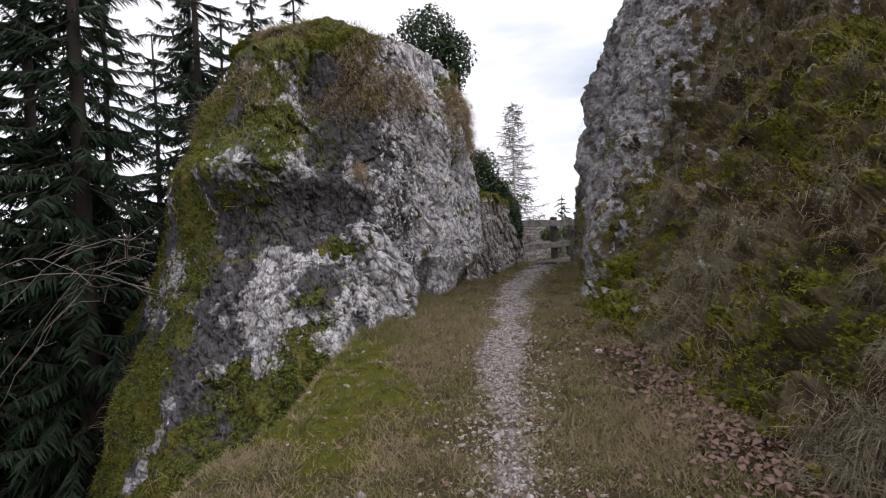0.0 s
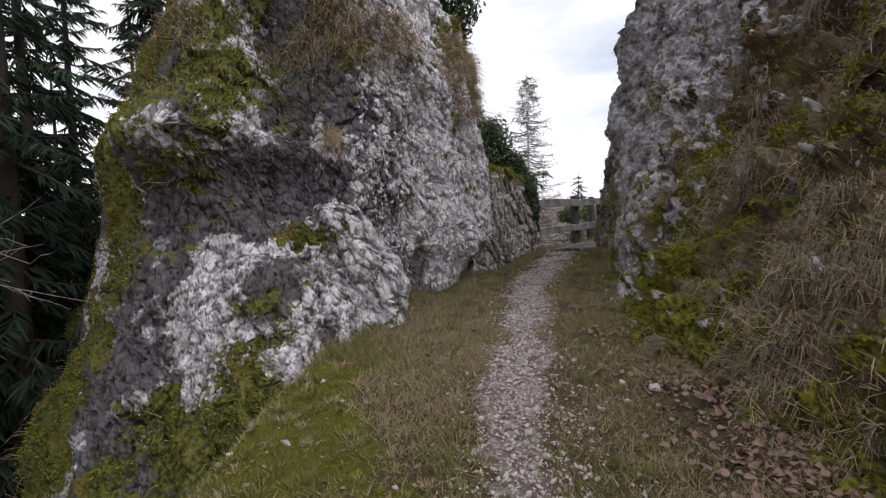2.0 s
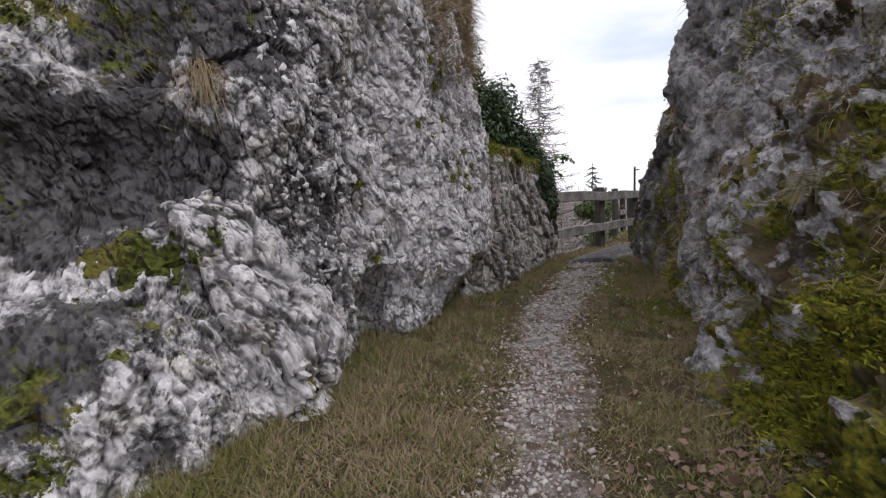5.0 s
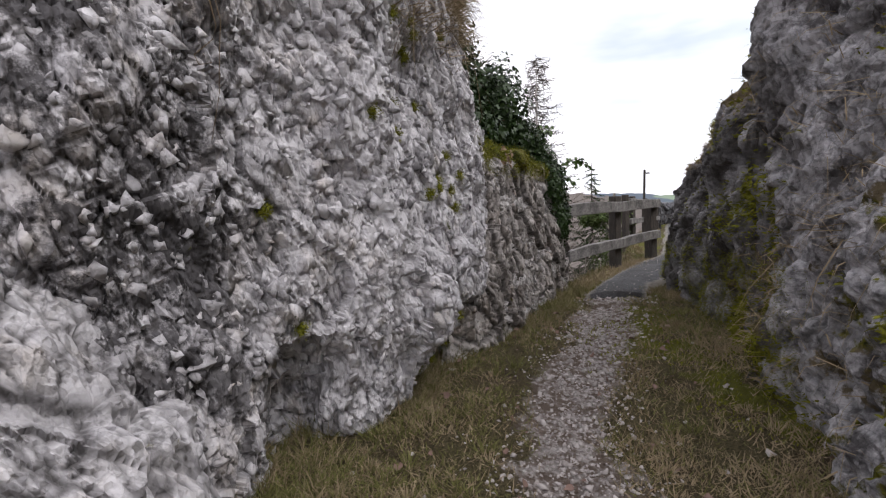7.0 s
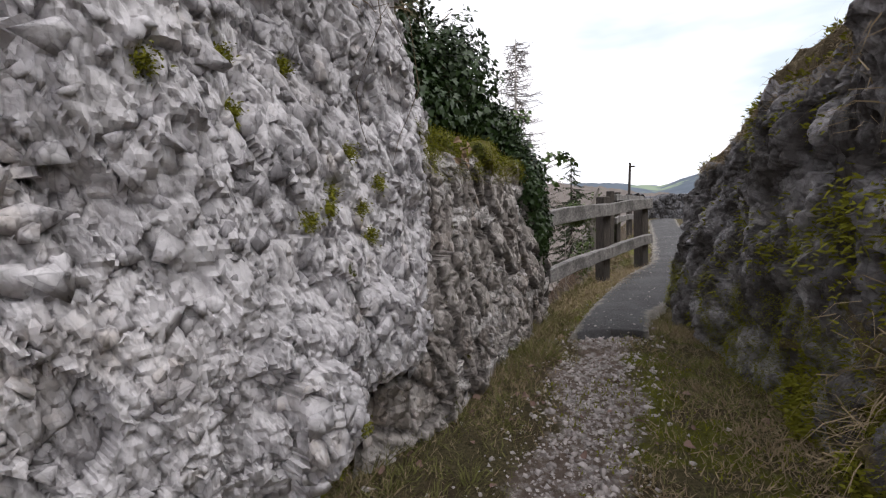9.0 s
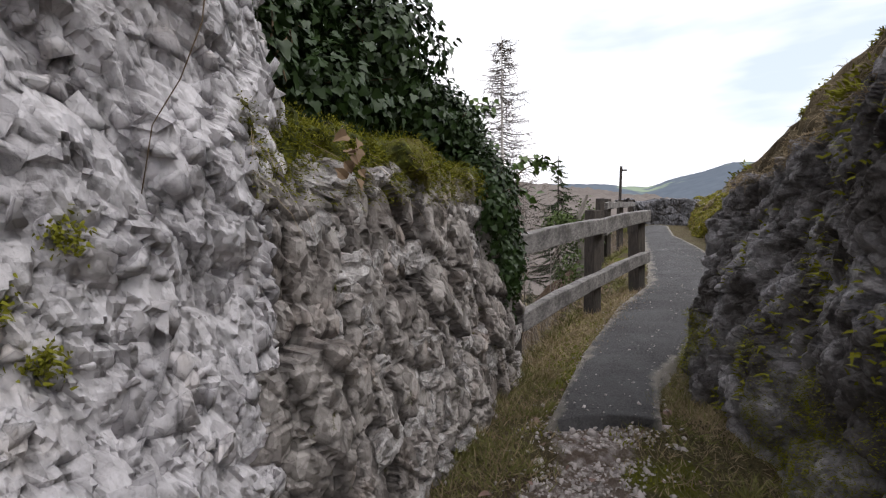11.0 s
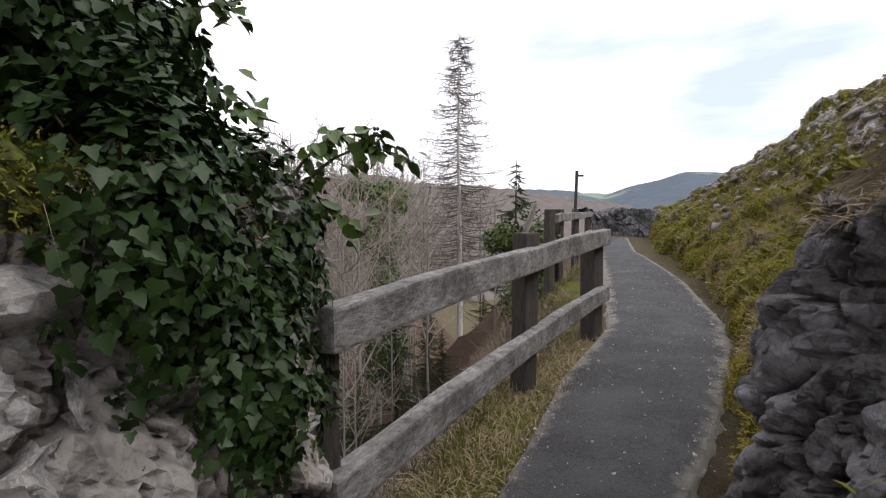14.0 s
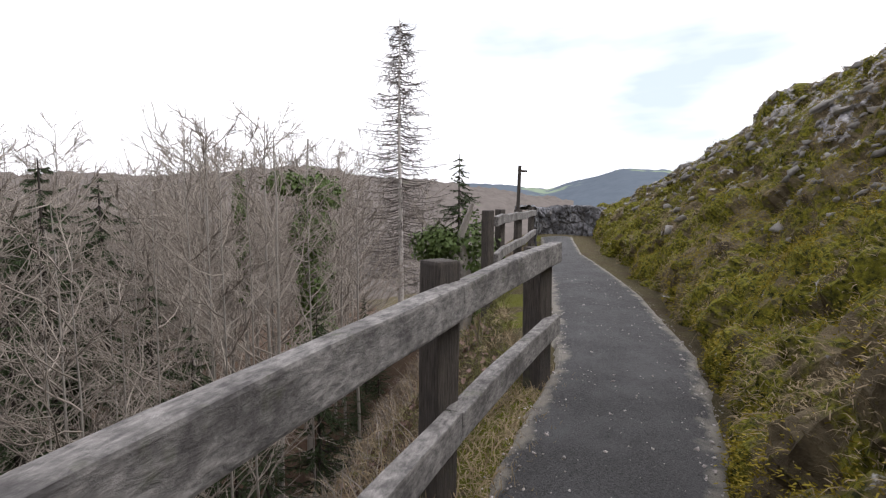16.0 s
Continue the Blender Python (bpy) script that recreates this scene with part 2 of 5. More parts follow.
M_RAIL = wood_material("weathered_rail", (0.10, 0.094, 0.093), (0.30, 0.28, 0.268), (6, 2.2, 6))
M_POST = wood_material("dark_post", (0.028, 0.024, 0.021), (0.095, 0.08, 0.07), (14, 14, 0.9))


def plain(name, a, b, scale=20, rough=0.85, spec=0.25, bump=0.01, rand="island", spread=0.45):
    """Two tones by grain, varied from piece to piece."""
    k = Mat(name, rough, spec)
    c = k.mix(k.noise(scale, 5, 0.65), a, b)
    r = k.island() if rand == "island" else k.objrand()
    c = k.mix(spread, c, k.ramp(r, (0.0, a), (1.0, b)))
    return k.done(c, k.bump(k.noise(scale * 3, 5, 0.7), bump, 0.8) if bump else None)


def leafy(name, a, b, rough=0.6, spec=0.4, trans=0.0, scale=14):
    k = Mat(name, rough, spec)
    r = k.island()
    c = k.mix(k.noise(scale, 3), k.ramp(r, (0.0, a), (1.0, b)), k.ramp(r, (0.0, b), (1.0, a)))
    k.b.inputs["Transmission Weight"].default_value = 0.0
    k.b.inputs["Subsurface Weight"].default_value = trans
    k.b.inputs["Subsurface Radius"].default_value = (0.01, 0.01, 0.005)
    return k.done(c)


M_GRASS = leafy("green_grass", (0.055, 0.070, 0.020), (0.27, 0.245, 0.085), 0.7, 0.2)
M_STRAW = leafy("dry_grass", (0.13, 0.095, 0.055), (0.48, 0.38, 0.245), 0.8, 0.2)
M_MOSS = leafy("moss", (0.040, 0.048, 0.008), (0.32, 0.31, 0.035), 0.95, 0.1, 0.0, 40)
M_MOSS_GOLD = leafy("golden_moss", (0.095, 0.078, 0.014), (0.46, 0.36, 0.055), 0.95, 0.1, 0.0, 40)
M_LEAF = leafy("dead_leaf", (0.06, 0.032, 0.026), (0.32, 0.21, 0.17), 0.7, 0.3, 0.0, 20)
M_IVY = leafy("ivy_leaf", (0.008, 0.021, 0.005), (0.040, 0.072, 0.016), 0.44, 0.25, 0.0, 6)
M_IVY_STEM = plain("ivy_stem", (0.07, 0.045, 0.025), (0.17, 0.12, 0.07))
M_STONE = plain("wall_stone", (0.20, 0.19, 0.19), (0.56, 0.54, 0.54), 9, 0.9, 0.25, 0.02, "object", 0.35)
M_PEBBLE = plain("pebble", (0.20, 0.172, 0.158), (0.60, 0.55, 0.53), 12, 0.9, 0.25, 0.004)
M_BARK_GREY = plain("grey_bark", (0.09, 0.078, 0.066), (0.44, 0.40, 0.36), 14)
M_TWIG = plain("bare_twig", (0.11, 0.09, 0.072), (0.42, 0.365, 0.315), 6, bump=0)
M_BARK_DARK = plain("spruce_bark", (0.020, 0.016, 0.014), (0.06, 0.048, 0.04), 14)
M_BARK_PALE = plain("peeled_bark", (0.30, 0.27, 0.25), (0.75, 0.70, 0.66), 9)
M_NEEDLE = leafy("spruce_needles", (0.010, 0.020, 0.012), (0.035, 0.058, 0.028), 0.7, 0.2)
M_NEEDLE_FAR = leafy("spruce_needles_mid", (0.018, 0.030, 0.014), (0.055, 0.075, 0.03), 0.8, 0.2)


# ---- mesh helpers ----
def mesh_object(name, verts, faces, material, parent=None, label="", smooth=False):
    me = bpy.data.meshes.new(name)
    if isinstance(faces, np.ndarray):
        me.from_pydata(np.asarray(verts, float).tolist(), [], faces.tolist())
    else:
        me.from_pydata([tuple(v) for v in verts], [], faces)
    me.materials.append(material)
    if smooth:
        me.polygons.foreach_set("use_smooth", np.ones(len(me.polygons), bool))
    me.update()
    ob = new(name, me)
    if parent is not None:
        ob.parent = parent
    if label:
        ob["label"] = label
    return ob


def part(name, bm, material, parent, label="", smooth=False):
    me = bpy.data.meshes.new(name)
    bm.to_mesh(me)
    bm.free()
    me.materials.append(material)
    if smooth:
        me.polygons.foreach_set("use_smooth", np.ones(len(me.polygons), bool))
    ob = new(name, me)
    if parent is not None:
        ob.parent = parent
    if label:
        ob["label"] = label
    return ob


def attribute(ob, name, values):
    a = ob.data.attributes.new(name, "FLOAT", "POINT")
    a.data.foreach_set("value", np.asarray(values, np.float32).ravel())


def grid_faces(nu, nv):
    i = np.arange(nu - 1)[:, None] * nv + np.arange(nv - 1)[None, :]
    return np.stack([i, i + nv, i + nv + 1, i + 1], -1).reshape(-1, 4)


rng = np.random.default_rng(7)


def fbm(P, scale, seed=0, octaves=4, gain=0.5):
    """Smooth noise at rows of places, about -1 to 1, by trilinear value noise."""
    P = np.asarray(P, float) * scale + seed * 17.31
    out, amp, tot = 0.0, 1.0, 0.0
    for _ in range(octaves):
        c = np.floor(P).astype(np.int64)
        f = P - c
        f = f * f * (3 - 2 * f)
        v = 0.0
        for dx in (0, 1):
            for dy in (0, 1):
                for dz in (0, 1):
                    h = ((c[:, 0] + dx) * 73856093) ^ ((c[:, 1] + dy) * 19349663) ^ ((c[:, 2] + dz) * 83492791)
                    h = ((h ^ (h >> 13)) * 1274126177) & 0x7FFFFFFF
                    w = (f[:, 0] if dx else 1 - f[:, 0]) * (f[:, 1] if dy else 1 - f[:, 1]) * (f[:, 2] if dz else 1 - f[:, 2])
                    v = v + w * ((h % 10007) / 5003.0 - 1)
        out, tot, amp, P = out + amp * v, tot + amp, amp * gain, P * 2.03 + 5.7
    return out / tot * 1.6


def normals_of(G):
    """Normals of a grid of places (nu, nv, 3)."""
    du, dv = np.gradient(G, axis=0), np.gradient(G, axis=1)
    n = np.cross(du, dv)
    return n / np.maximum(np.linalg.norm(n, axis=-1, keepdims=True), 1e-9)


def stones_relief(P, size, seed, flat=0.5):
    """Angular broken-stone relief: each cell is a tilted facet. Returns height (-1 to 1) and how near the joint is (0 to 1)."""
    lie = np.array([0.30, 0.45, -0.84])
    q = (P - 0.42 * (P @ lie)[:, None] * lie) / size
    q = q + 0.10 * np.stack([fbm(P, 1.7 / size, seed + k, 2) for k in range(3)], -1)
    base = np.floor(q).astype(np.int64)
    best, second = np.full(len(P), 9e9), np.full(len(P), 9e9)
    height = np.zeros(len(P))
    for dx in (-1, 0, 1):
        for dy in (-1, 0, 1):
            for dz in (-1, 0, 1):
                c = base + (dx, dy, dz)
                h = (c[:, 0] * 73856093 + seed * 977) ^ (c[:, 1] * 19349663) ^ (c[:, 2] * 83492791)
                rnd = []
                for k in range(7):
                    h = ((h ^ (h >> 15)) * 2246822519 + k * 3266489917) & 0xFFFFFFFF
                    rnd.append((h & 0xFFFF) / 65535.0)
                s = c + np.stack(rnd[:3], -1)
                d = q - s
                dist = np.sqrt((d * d).sum(-1))
                ht = (rnd[3] * 2 - 1) * flat + (d * (np.stack(rnd[4:7], -1) * 2 - 1)).sum(-1) * 1.3
                near = dist < best
                second = np.where(near, best, np.minimum(second, dist))
                height = np.where(near, ht, height)
                best = np.where(near, dist, best)
    return np.clip(height, -1.5, 1.5), np.clip(1 - (second - best) / 0.16, 0, 1)


def resample(pts, n, smooth=4):
    p = np.array(pts, float)
    s = np.r_[0, np.cumsum(np.linalg.norm(np.diff(p, axis=0), axis=1))]
    u = np.linspace(0, s[-1], n)
    q = np.stack([np.interp(u, s, p[:, k]) for k in range(p.shape[1])], -1)
    w = max(1, int(n * smooth / 100))
    pad = np.pad(q, ((w, w), (0, 0)), mode="edge")
    ker = np.hanning(2 * w + 3)[1:-1]
    ker /= ker.sum()
    return np.stack([np.convolve(pad[:, k], ker, "valid") for k in range(q.shape[1])], -1)


# ---- plan: the trail, its height, and the ground beside it ----
TRAIL_Y = [-6, 0, 3, 4.4, 5.7, 7.0, 8.0, 9.5, 11.4, 13.2, 18, 24, 40]
TRAIL_Z = [-0.65, -0.15, 0.17, 0.37, 0.53, 0.65, 0.79, 0.95, 0.97, 1.0, 1.2, 1.3, 1.3]
TRAIL_X = [0.2, 0.25, 0.36, 0.5, 0.66, 0.95, 1.28, 1.9, 2.85, 4.2, 6.4, 8.6, 12]
LEFT_Y = [-6, 0, 2.5, 4.0, 5.0, 6.0, 7.0, 8.0, 9.0, 10.2, 10.8, 12.2, 13.2, 15.8, 18, 24, 40]
LEFT_X = [-1.9, -1.7, -1.45, -1.15, -0.95, -0.75, -0.6, 0.0, 0.4, 1.35, 1.85, 2.6, 3.5, 4.25, 5.6, 7.8, 12]


def trail_z(y):
    return np.interp(y, TRAIL_Y, TRAIL_Z)


def ground_z(x, y):
    """Height of the ground sheet, without fine relief."""
    x, y = np.asarray(x, float), np.asarray(y, float)
    shape_ = np.broadcast(x, y).shape
    wob = fbm(np.stack([np.broadcast_to(x, shape_).ravel() * 0.3, np.broadcast_to(y, shape_).ravel(), np.zeros(int(np.prod(shape_)))], -1), 1.4, 2, 3).reshape(shape_) * 0.16
    z = trail_z(y)
    xl, xc = np.interp(y, LEFT_Y, LEFT_X), np.interp(y, TRAIL_Y, TRAIL_X)
    out = np.maximum(xl + wob * (y < 10) - x, 0)
    fall = np.minimum(out * 1.15, 9.5 + out * 0.20)
    fall = np.minimum(fall, 30 + 0 * out)
    # the valley side swings round behind the far wall
    ahead = np.maximum(y - 27, 0)
    fall2 = np.minimum(ahead * 0.7, 12 + 0.12 * ahead)
    z = z - np.maximum(fall, np.minimum(fall2, 30))
    cross = np.clip(x - xl, 0, 4)
    z = z + np.where(out > 0, 0, 0.05 * np.sin(np.clip(cross / 2.4, 0, 1) * math.pi) - 0.04 * np.exp(-((x - xc) / 0.28) ** 2) * (y < 9.3))
    z = z + 0.09 * np.clip(1 - np.abs(x - np.interp(y, TRAIL_Y, TRAIL_X) - 1.2) / 0.6, 0, 1) * (y < 9)
    return z


def ground_relief(x, y):
    P = np.stack([x, y, np.zeros_like(x)], -1)
    r = 0.035 * fbm(P, 1.1, 3, 4) + 0.012 * fbm(P, 9, 4, 3)
    far = np.clip(np.hypot(x - 2, y - 8) / 25 - 1, 0, 1)
    return r + far * 1.2 * fbm(P, 0.05, 5, 4)


def ground_at(x, y):
    x, y = np.atleast_1d(np.asarray(x, float)), np.atleast_1d(np.asarray(y, float))
    return ground_z(x, y) + ground_relief(x, y)


def spaced(lo, hi, step, far_lo, far_hi, n):
    a = np.arange(lo, hi + 1e-6, step)
    left = lo - np.geomspace(step * 1.6, lo - far_lo, n)
    right = hi + np.geomspace(step * 1.6, far_hi - hi, n)
    return np.r_[left[::-1], a, right]


gx, gy = spaced(-2.6, 6.5, 0.045, -3000, 3000, 46), spaced(0.8, 15.0, 0.045, -3000, 3000, 46)
GX, GY = np.meshgrid(gx, gy, indexing="ij")
fx, fy = GX.ravel(), GY.ravel()
gv = np.stack([fx, fy, ground_at(fx, fy)], -1)
ground = mesh_object("ground", gv, grid_faces(len(gx), len(gy)), M_TURF, smooth=True)
tagged(ground, "grassy trail ground with worn gravel, moss and leaf litter", "ground", kind="structure")


def gravel_at(x, y):
    x, y = np.asarray(x, float), np.asarray(y, float)
    P = np.stack([x.ravel(), y.ravel(), 0 * x.ravel()], -1)
    sway, patch = fbm(P * (0.1, 1, 1), 1.3, 41, 3).reshape(x.shape), fbm(P, 2.1, 43, 4).reshape(x.shape)
    xc = np.interp(y, TRAIL_Y, TRAIL_X) + 0.07 * sway
    return np.clip(1.0 - np.abs(x - xc) / (0.42 + 0.12 * patch), 0, 1) * np.clip((9.9 - y) / 0.4, 0, 1) * (1.0 + 0.55 * patch)


def moss_at(x, y):
    a = np.exp(-(((x + 0.75) / 0.55) ** 2)) * np.clip((5.6 - y) / 0.8, 0, 1) * np.clip((y - 1.5) / 1.5, 0, 1) * 0.9
    b = np.exp(-(((x - np.interp(y, LEFT_Y, LEFT_X) - 0.25) / 0.3) ** 2)) * np.clip((y - 9.8) / 0.5, 0, 1) * 0.8
    c = np.exp(-(((x - 1.95) / 0.45) ** 2)) * np.clip((y - 6.8) / 0.7, 0, 1) * 0.62
    wild_ = fbm(np.stack([np.ravel(x), np.ravel(y), np.zeros(np.size(x))], -1), 2.3, 71, 4).reshape(np.shape(x))
    m = np.maximum(np.maximum(a, b), c)
    return np.clip(m + 0.55 * wild_ * (m > 0.08), 0, 1)


def litter_at(x, y):
    return np.exp(-(((x - 1.75) / 0.33) ** 2)) * np.clip((4.3 - y) / 1.4, 0, 1) * 0.85


attribute(ground, "gravel", gravel_at(fx, fy))
attribute(ground, "moss", moss_at(fx, fy))
attribute(ground, "litter", np.maximum(litter_at(fx, fy), np.clip((np.interp(fy, LEFT_Y, LEFT_X) - fx - 0.25) / 1.2, 0, 0.66)))

# ---- asphalt path ----
ASPH_L = [(1.62, 9.45), (1.75, 9.75), (2.24, 10.77), (3.03, 12.2), (3.95, 13.5), (5.1, 16.2), (6.3, 19), (8.0, 23.2)]
ASPH_R = [(2.2, 9.4), (2.5, 10.1), (3.5, 11.17), (4.36, 12.2), (5.15, 13.4), (6.1, 15.6), (7.1, 19), (8.9, 23.0)]
al, ar = resample(ASPH_L, 320, 2), resample(ASPH_R, 320, 2)
w = np.linspace(0, 1, 30)
ag = al[:, None, :] * (1 - w[None, :, None]) + ar[:, None, :] * w[None, :, None]
ax_, ay_ = ag[..., 0].ravel(), ag[..., 1].ravel()
jag = 0.05 * fbm(np.stack([ax_, ay_, 0 * ax_], -1), 7, 9, 3)
side = np.where(np.tile(w, 320) < 0.02, -1, np.where(np.tile(w, 320) > 0.98, 1, 0))
ax_ = ax_ + side * (jag + 0.01)
first = np.repeat(np.arange(320), 30) < 1
ay_ = ay_ + np.where(first, 0.12 * fbm(np.stack([ax_, ay_, 0 * ax_], -1), 6, 2, 3), 0)
az_ = ground_z(ax_, ay_) + 0.035 + 0.03 * np.sin(np.tile(w, 320) * math.pi) + 0.006 * fbm(np.stack([ax_, ay_, 0 * ax_], -1), 2.5, 8, 3)
az_ = az_ - np.where((side != 0) | first, 0.06, 0)
asphalt = mesh_object("path", np.stack([ax_, ay_, az_], -1), grid_faces(320, 30), M_ASPHALT, smooth=True)
tagged(asphalt, "narrow worn grey asphalt footpath with crumbling edges", "path", kind="structure")
attribute(asphalt, "edge", np.clip(np.abs(np.tile(w, 320) - 0.5) * 2 - 0.55, 0, 1) * 2.0)


# ---- rock faces ----
def rock_face(name, pts, nu, nv, nc, zb, top, offset, depth, rise, material, layers, seed, smooth=4, lump=0.12, weight=None, cushion=None, back=None):
    """A standing face over a plan curve, whose outer side is to the right of its way; a cap leans back over it.
    zb(q, u), top(q, u): lowest and highest z; offset(q, u, z): how far the face stands out. Returns object and grid."""
    c = resample(pts, nu, smooth)
    if weight is not None:
        fine = resample(pts, 4000, smooth)
        s = np.r_[0, np.cumsum(np.linalg.norm(np.diff(fine, axis=0), axis=1) * weight(fine)[1:])]
        c = np.stack([np.interp(np.linspace(0, s[-1], nu), s, fine[:, k]) for k in range(2)], -1)
    t = np.gradient(c, axis=0)
    t /= np.linalg.norm(t, axis=1, keepdims=True)
    n = np.stack([t[:, 1], -t[:, 0]], -1)
    u = np.linspace(0, 1, nu)
    z0, z1 = zb(c, u), top(c, u)
    rows = []
    for v in np.linspace(0, 1, nv):
        z = z0 + (z1 - z0) * v
        rows.append(np.column_stack([c + n * offset(c, u, z)[:, None], z]))
    for v in np.linspace(0, 1, nc + 1)[1:]:
        k = depth * v
        behind = c + n * (offset(c, u, z1) - k)[:, None] if back is None else c + n * offset(c, u, z1)[:, None] + np.array(back) * k
        rows.append(np.column_stack([behind, z1 + rise(c, u, k)]))
    G = np.stack(rows, 1)
    for _ in range(2):
        G[:, 1:-1] = (G[:, :-2] + 2 * G[:, 1:-1] + G[:, 2:]) / 4
    P = G.reshape(-1, 3)
    N = normals_of(G).reshape(-1, 3)
    away = np.column_stack([n, np.zeros(nu)])
    if (N.reshape(G.shape)[:, nv // 2] * away).sum() < 0:
        N = -N
    P = P + N * (lump * fbm(P, 1.1, seed, 4))[:, None]
    if cushion is not None:
        P = P + N * (cushion(P) * (np.abs(fbm(P, 3.2, seed + 3, 3)) + 0.5 * np.abs(fbm(P, 7.0, seed + 4, 3)) - 0.35))[:, None]
    crack_shade = np.zeros(len(P))
    Q = P.copy()
    for size, amp, k in layers:
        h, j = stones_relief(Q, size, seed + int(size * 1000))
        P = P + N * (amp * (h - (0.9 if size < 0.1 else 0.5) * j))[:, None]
        # Mask of joints, for the crevice shade that the rock colour holds.
        crack_shade = np.maximum(crack_shade, j * k)
    P = P + N * (0.008 * fbm(Q, 14, seed + 5, 4))[:, None]
    f = grid_faces(nu, nv + nc)
    ob = mesh_object(name, P, f[:, ::-1], material, smooth=False)
    attribute(ob, "crack_shade", crack_shade)
    return ob, P, N, Q


def facing_up(P, shape):
    n = normals_of(P.reshape(*shape, 3)).reshape(-1, 3)
    return np.abs(n[:, 2])


# pale outcrop beside the trail
OUT = [(-4.6, 8.4), (-4.0, 7.1), (-3.35, 6.25), (-2.45, 5.5), (-1.5, 5.42), (-0.95, 5.72), (-0.6, 6.15), (-0.40, 6.5), (-0.12, 6.88), (0.1, 7.12), (0.28, 7.45), (0.45, 7.85), (0.62, 8.35), (0.62, 8.62), (0.1, 9.1)]


def out_zb(c, u):
    return np.interp(c[:, 0], [-2.4, -1.6, -0.4, 0.6], [-2.6, -1.3, 0.05, 0.35])


def out_top(c, u):
    return np.interp(c[:, 1] + np.where(c[:, 0] < -2.0, 0, 10), [5.4, 7, 8.5, 11, 15.4, 16.2, 17, 18.0, 18.5, 19.2], [4.0, 3.5, 2.4, 1.2, 4.05, 4.3, 4.3, 4.05, 3.7, 3.1])


def out_offset(c, u, z):
    g = trail_z(c[:, 1])
    left = np.clip((-0.75 - c[:, 0]) / 0.5, 0, 1)
    over = np.clip((c[:, 1] - 6.55) / 0.5, 0, 1) * (c[:, 0] > -0.6)
    foot = np.clip(1.15 - (z - g), 0, 4)
    o = left * np.interp(c[:, 0], [-3.2, -2, -1], [0.30, 0.36, 0.5]) * foot - over * 0.36 * np.clip(0.52 - (z - g), 0, 1) ** 0.8
    o = o - (0.30 + 0.16 * np.clip(z - 1.6, 0, 0.8)) * np.exp(-(((c[:, 0] + 1.35) / 0.5) ** 2)) * np.clip((z - 0.9) / 0.6, 0, 1) * (c[:, 1] < 8)
    o = o - 0.30 * np.exp(-(((c[:, 1] - 6.88) / 0.2) ** 2)) * (c[:, 0] > -1) * np.clip((0.62 - (z - g)) / 0.3, 0, 1)
    o = o - 0.20 * np.exp(-(((c[:, 0] + 1.55) / 0.7) ** 2)) * np.exp(-(((z - 1.85 - 0.25 * (c[:, 0] + 1.5)) / 0.36) ** 2)) * (c[:, 1] < 6.5)
    back = np.clip(z - 2.4, 0, 4)
    o = o - back * np.interp(c[:, 0], [-2.5, -1.0, -0.3], [0.42, 0.42, 0.10])
    nose = np.exp(-(((c[:, 0] + 2.1) / 0.5) ** 2)) * np.exp(-(((z - 2.45) / 0.35) ** 2)) * (c[:, 1] < 6.5)
    return o + 0.42 * nose


outcrop, oP, oN, oQ = rock_face("rock_outcrop", OUT, 860, 300, 60, out_zb, out_top, out_offset, 2.6,
                                lambda c, u, k: 0.45 * min(k, 1.2), M_ROCK_L, [(0.55, 0.036, 0.1), (0.20, 0.018, 0.6), (0.085, 0.014, 0.8), (0.04, 0.006, 0.5)], 11, 4, 0.17,
                                lambda c: np.where(c[:, 0] > -1.1, 1.7, np.where(c[:, 0] > -2.6, 1.1, 0.4)))
tagged(outcrop, "pale rugged limestone outcrop with moss and dry grass", "rock", kind="structure")
up = facing_up(oP, (860, 360))
leftness = np.clip((-0.55 - oP[:, 0]) / 1.2, 0, 1)
low = np.clip((0.75 - oP[:, 2]) / 0.8, 0, 1)
high = np.clip((oP[:, 2] - 2.7) / 0.8, 0, 1)
wild = fbm(oP, 1.3, 21, 3)
strip = np.exp(-(((oP[:, 0] + 1.65 + 0.75 * (1.5 - oP[:, 2])) / 0.30) ** 2)) * np.clip((1.7 - oP[:, 2]) / 0.3, 0, 1)
attribute(outcrop, "moss", np.clip(-0.9 * strip + 0.55 * np.exp(-(((oP[:, 0] + 1.35) / 0.4) ** 2)) * low + leftness * low * 0.62 + 0.2 * leftness * np.clip((oP[:, 2] - 2.2) / 0.5, 0, 1) + high * 0.38 + np.clip(-2.2 - oP[:, 0], 0, 0.6) * 0.7 + 0.35 * up * leftness - 0.1 + 0.22 * leftness + 0.75 * fbm(oP, 1.9, 25, 4) * np.maximum(leftness, high) + 0.1 * wild, -0.6, 1.0))
attribute(outcrop, "clean", np.clip((oP[:, 0] + 0.5) / 0.6, 0, 1) * 0.85)
damp = np.clip((0.05 - oP[:, 0]) / 0.6, 0, 1) * np.clip((oP[:, 2] - 1.3) / 0.5, 0, 1)
attribute(outcrop, "stain", 0.38 * damp - 0.45 * strip + 0.6 * leftness * low + 0.4 * np.exp(-(((oP[:, 0] + 1.5) / 0.9) ** 2) - ((oP[:, 2] - 1.75) / 0.5) ** 2) + 0.5 * np.exp(-(((oP[:, 1] - 6.6) / 0.3) ** 2) - ((oP[:, 2] - 1.25) / 0.4) ** 2) * (oP[:, 0] > -1) + 0.9 * leftness * (0.60 + 0.9 * wild + 1.1 * fbm(oP, 3.2, 27, 4)) + 0.22 * np.clip(wild, 0, 1) + 0.02)

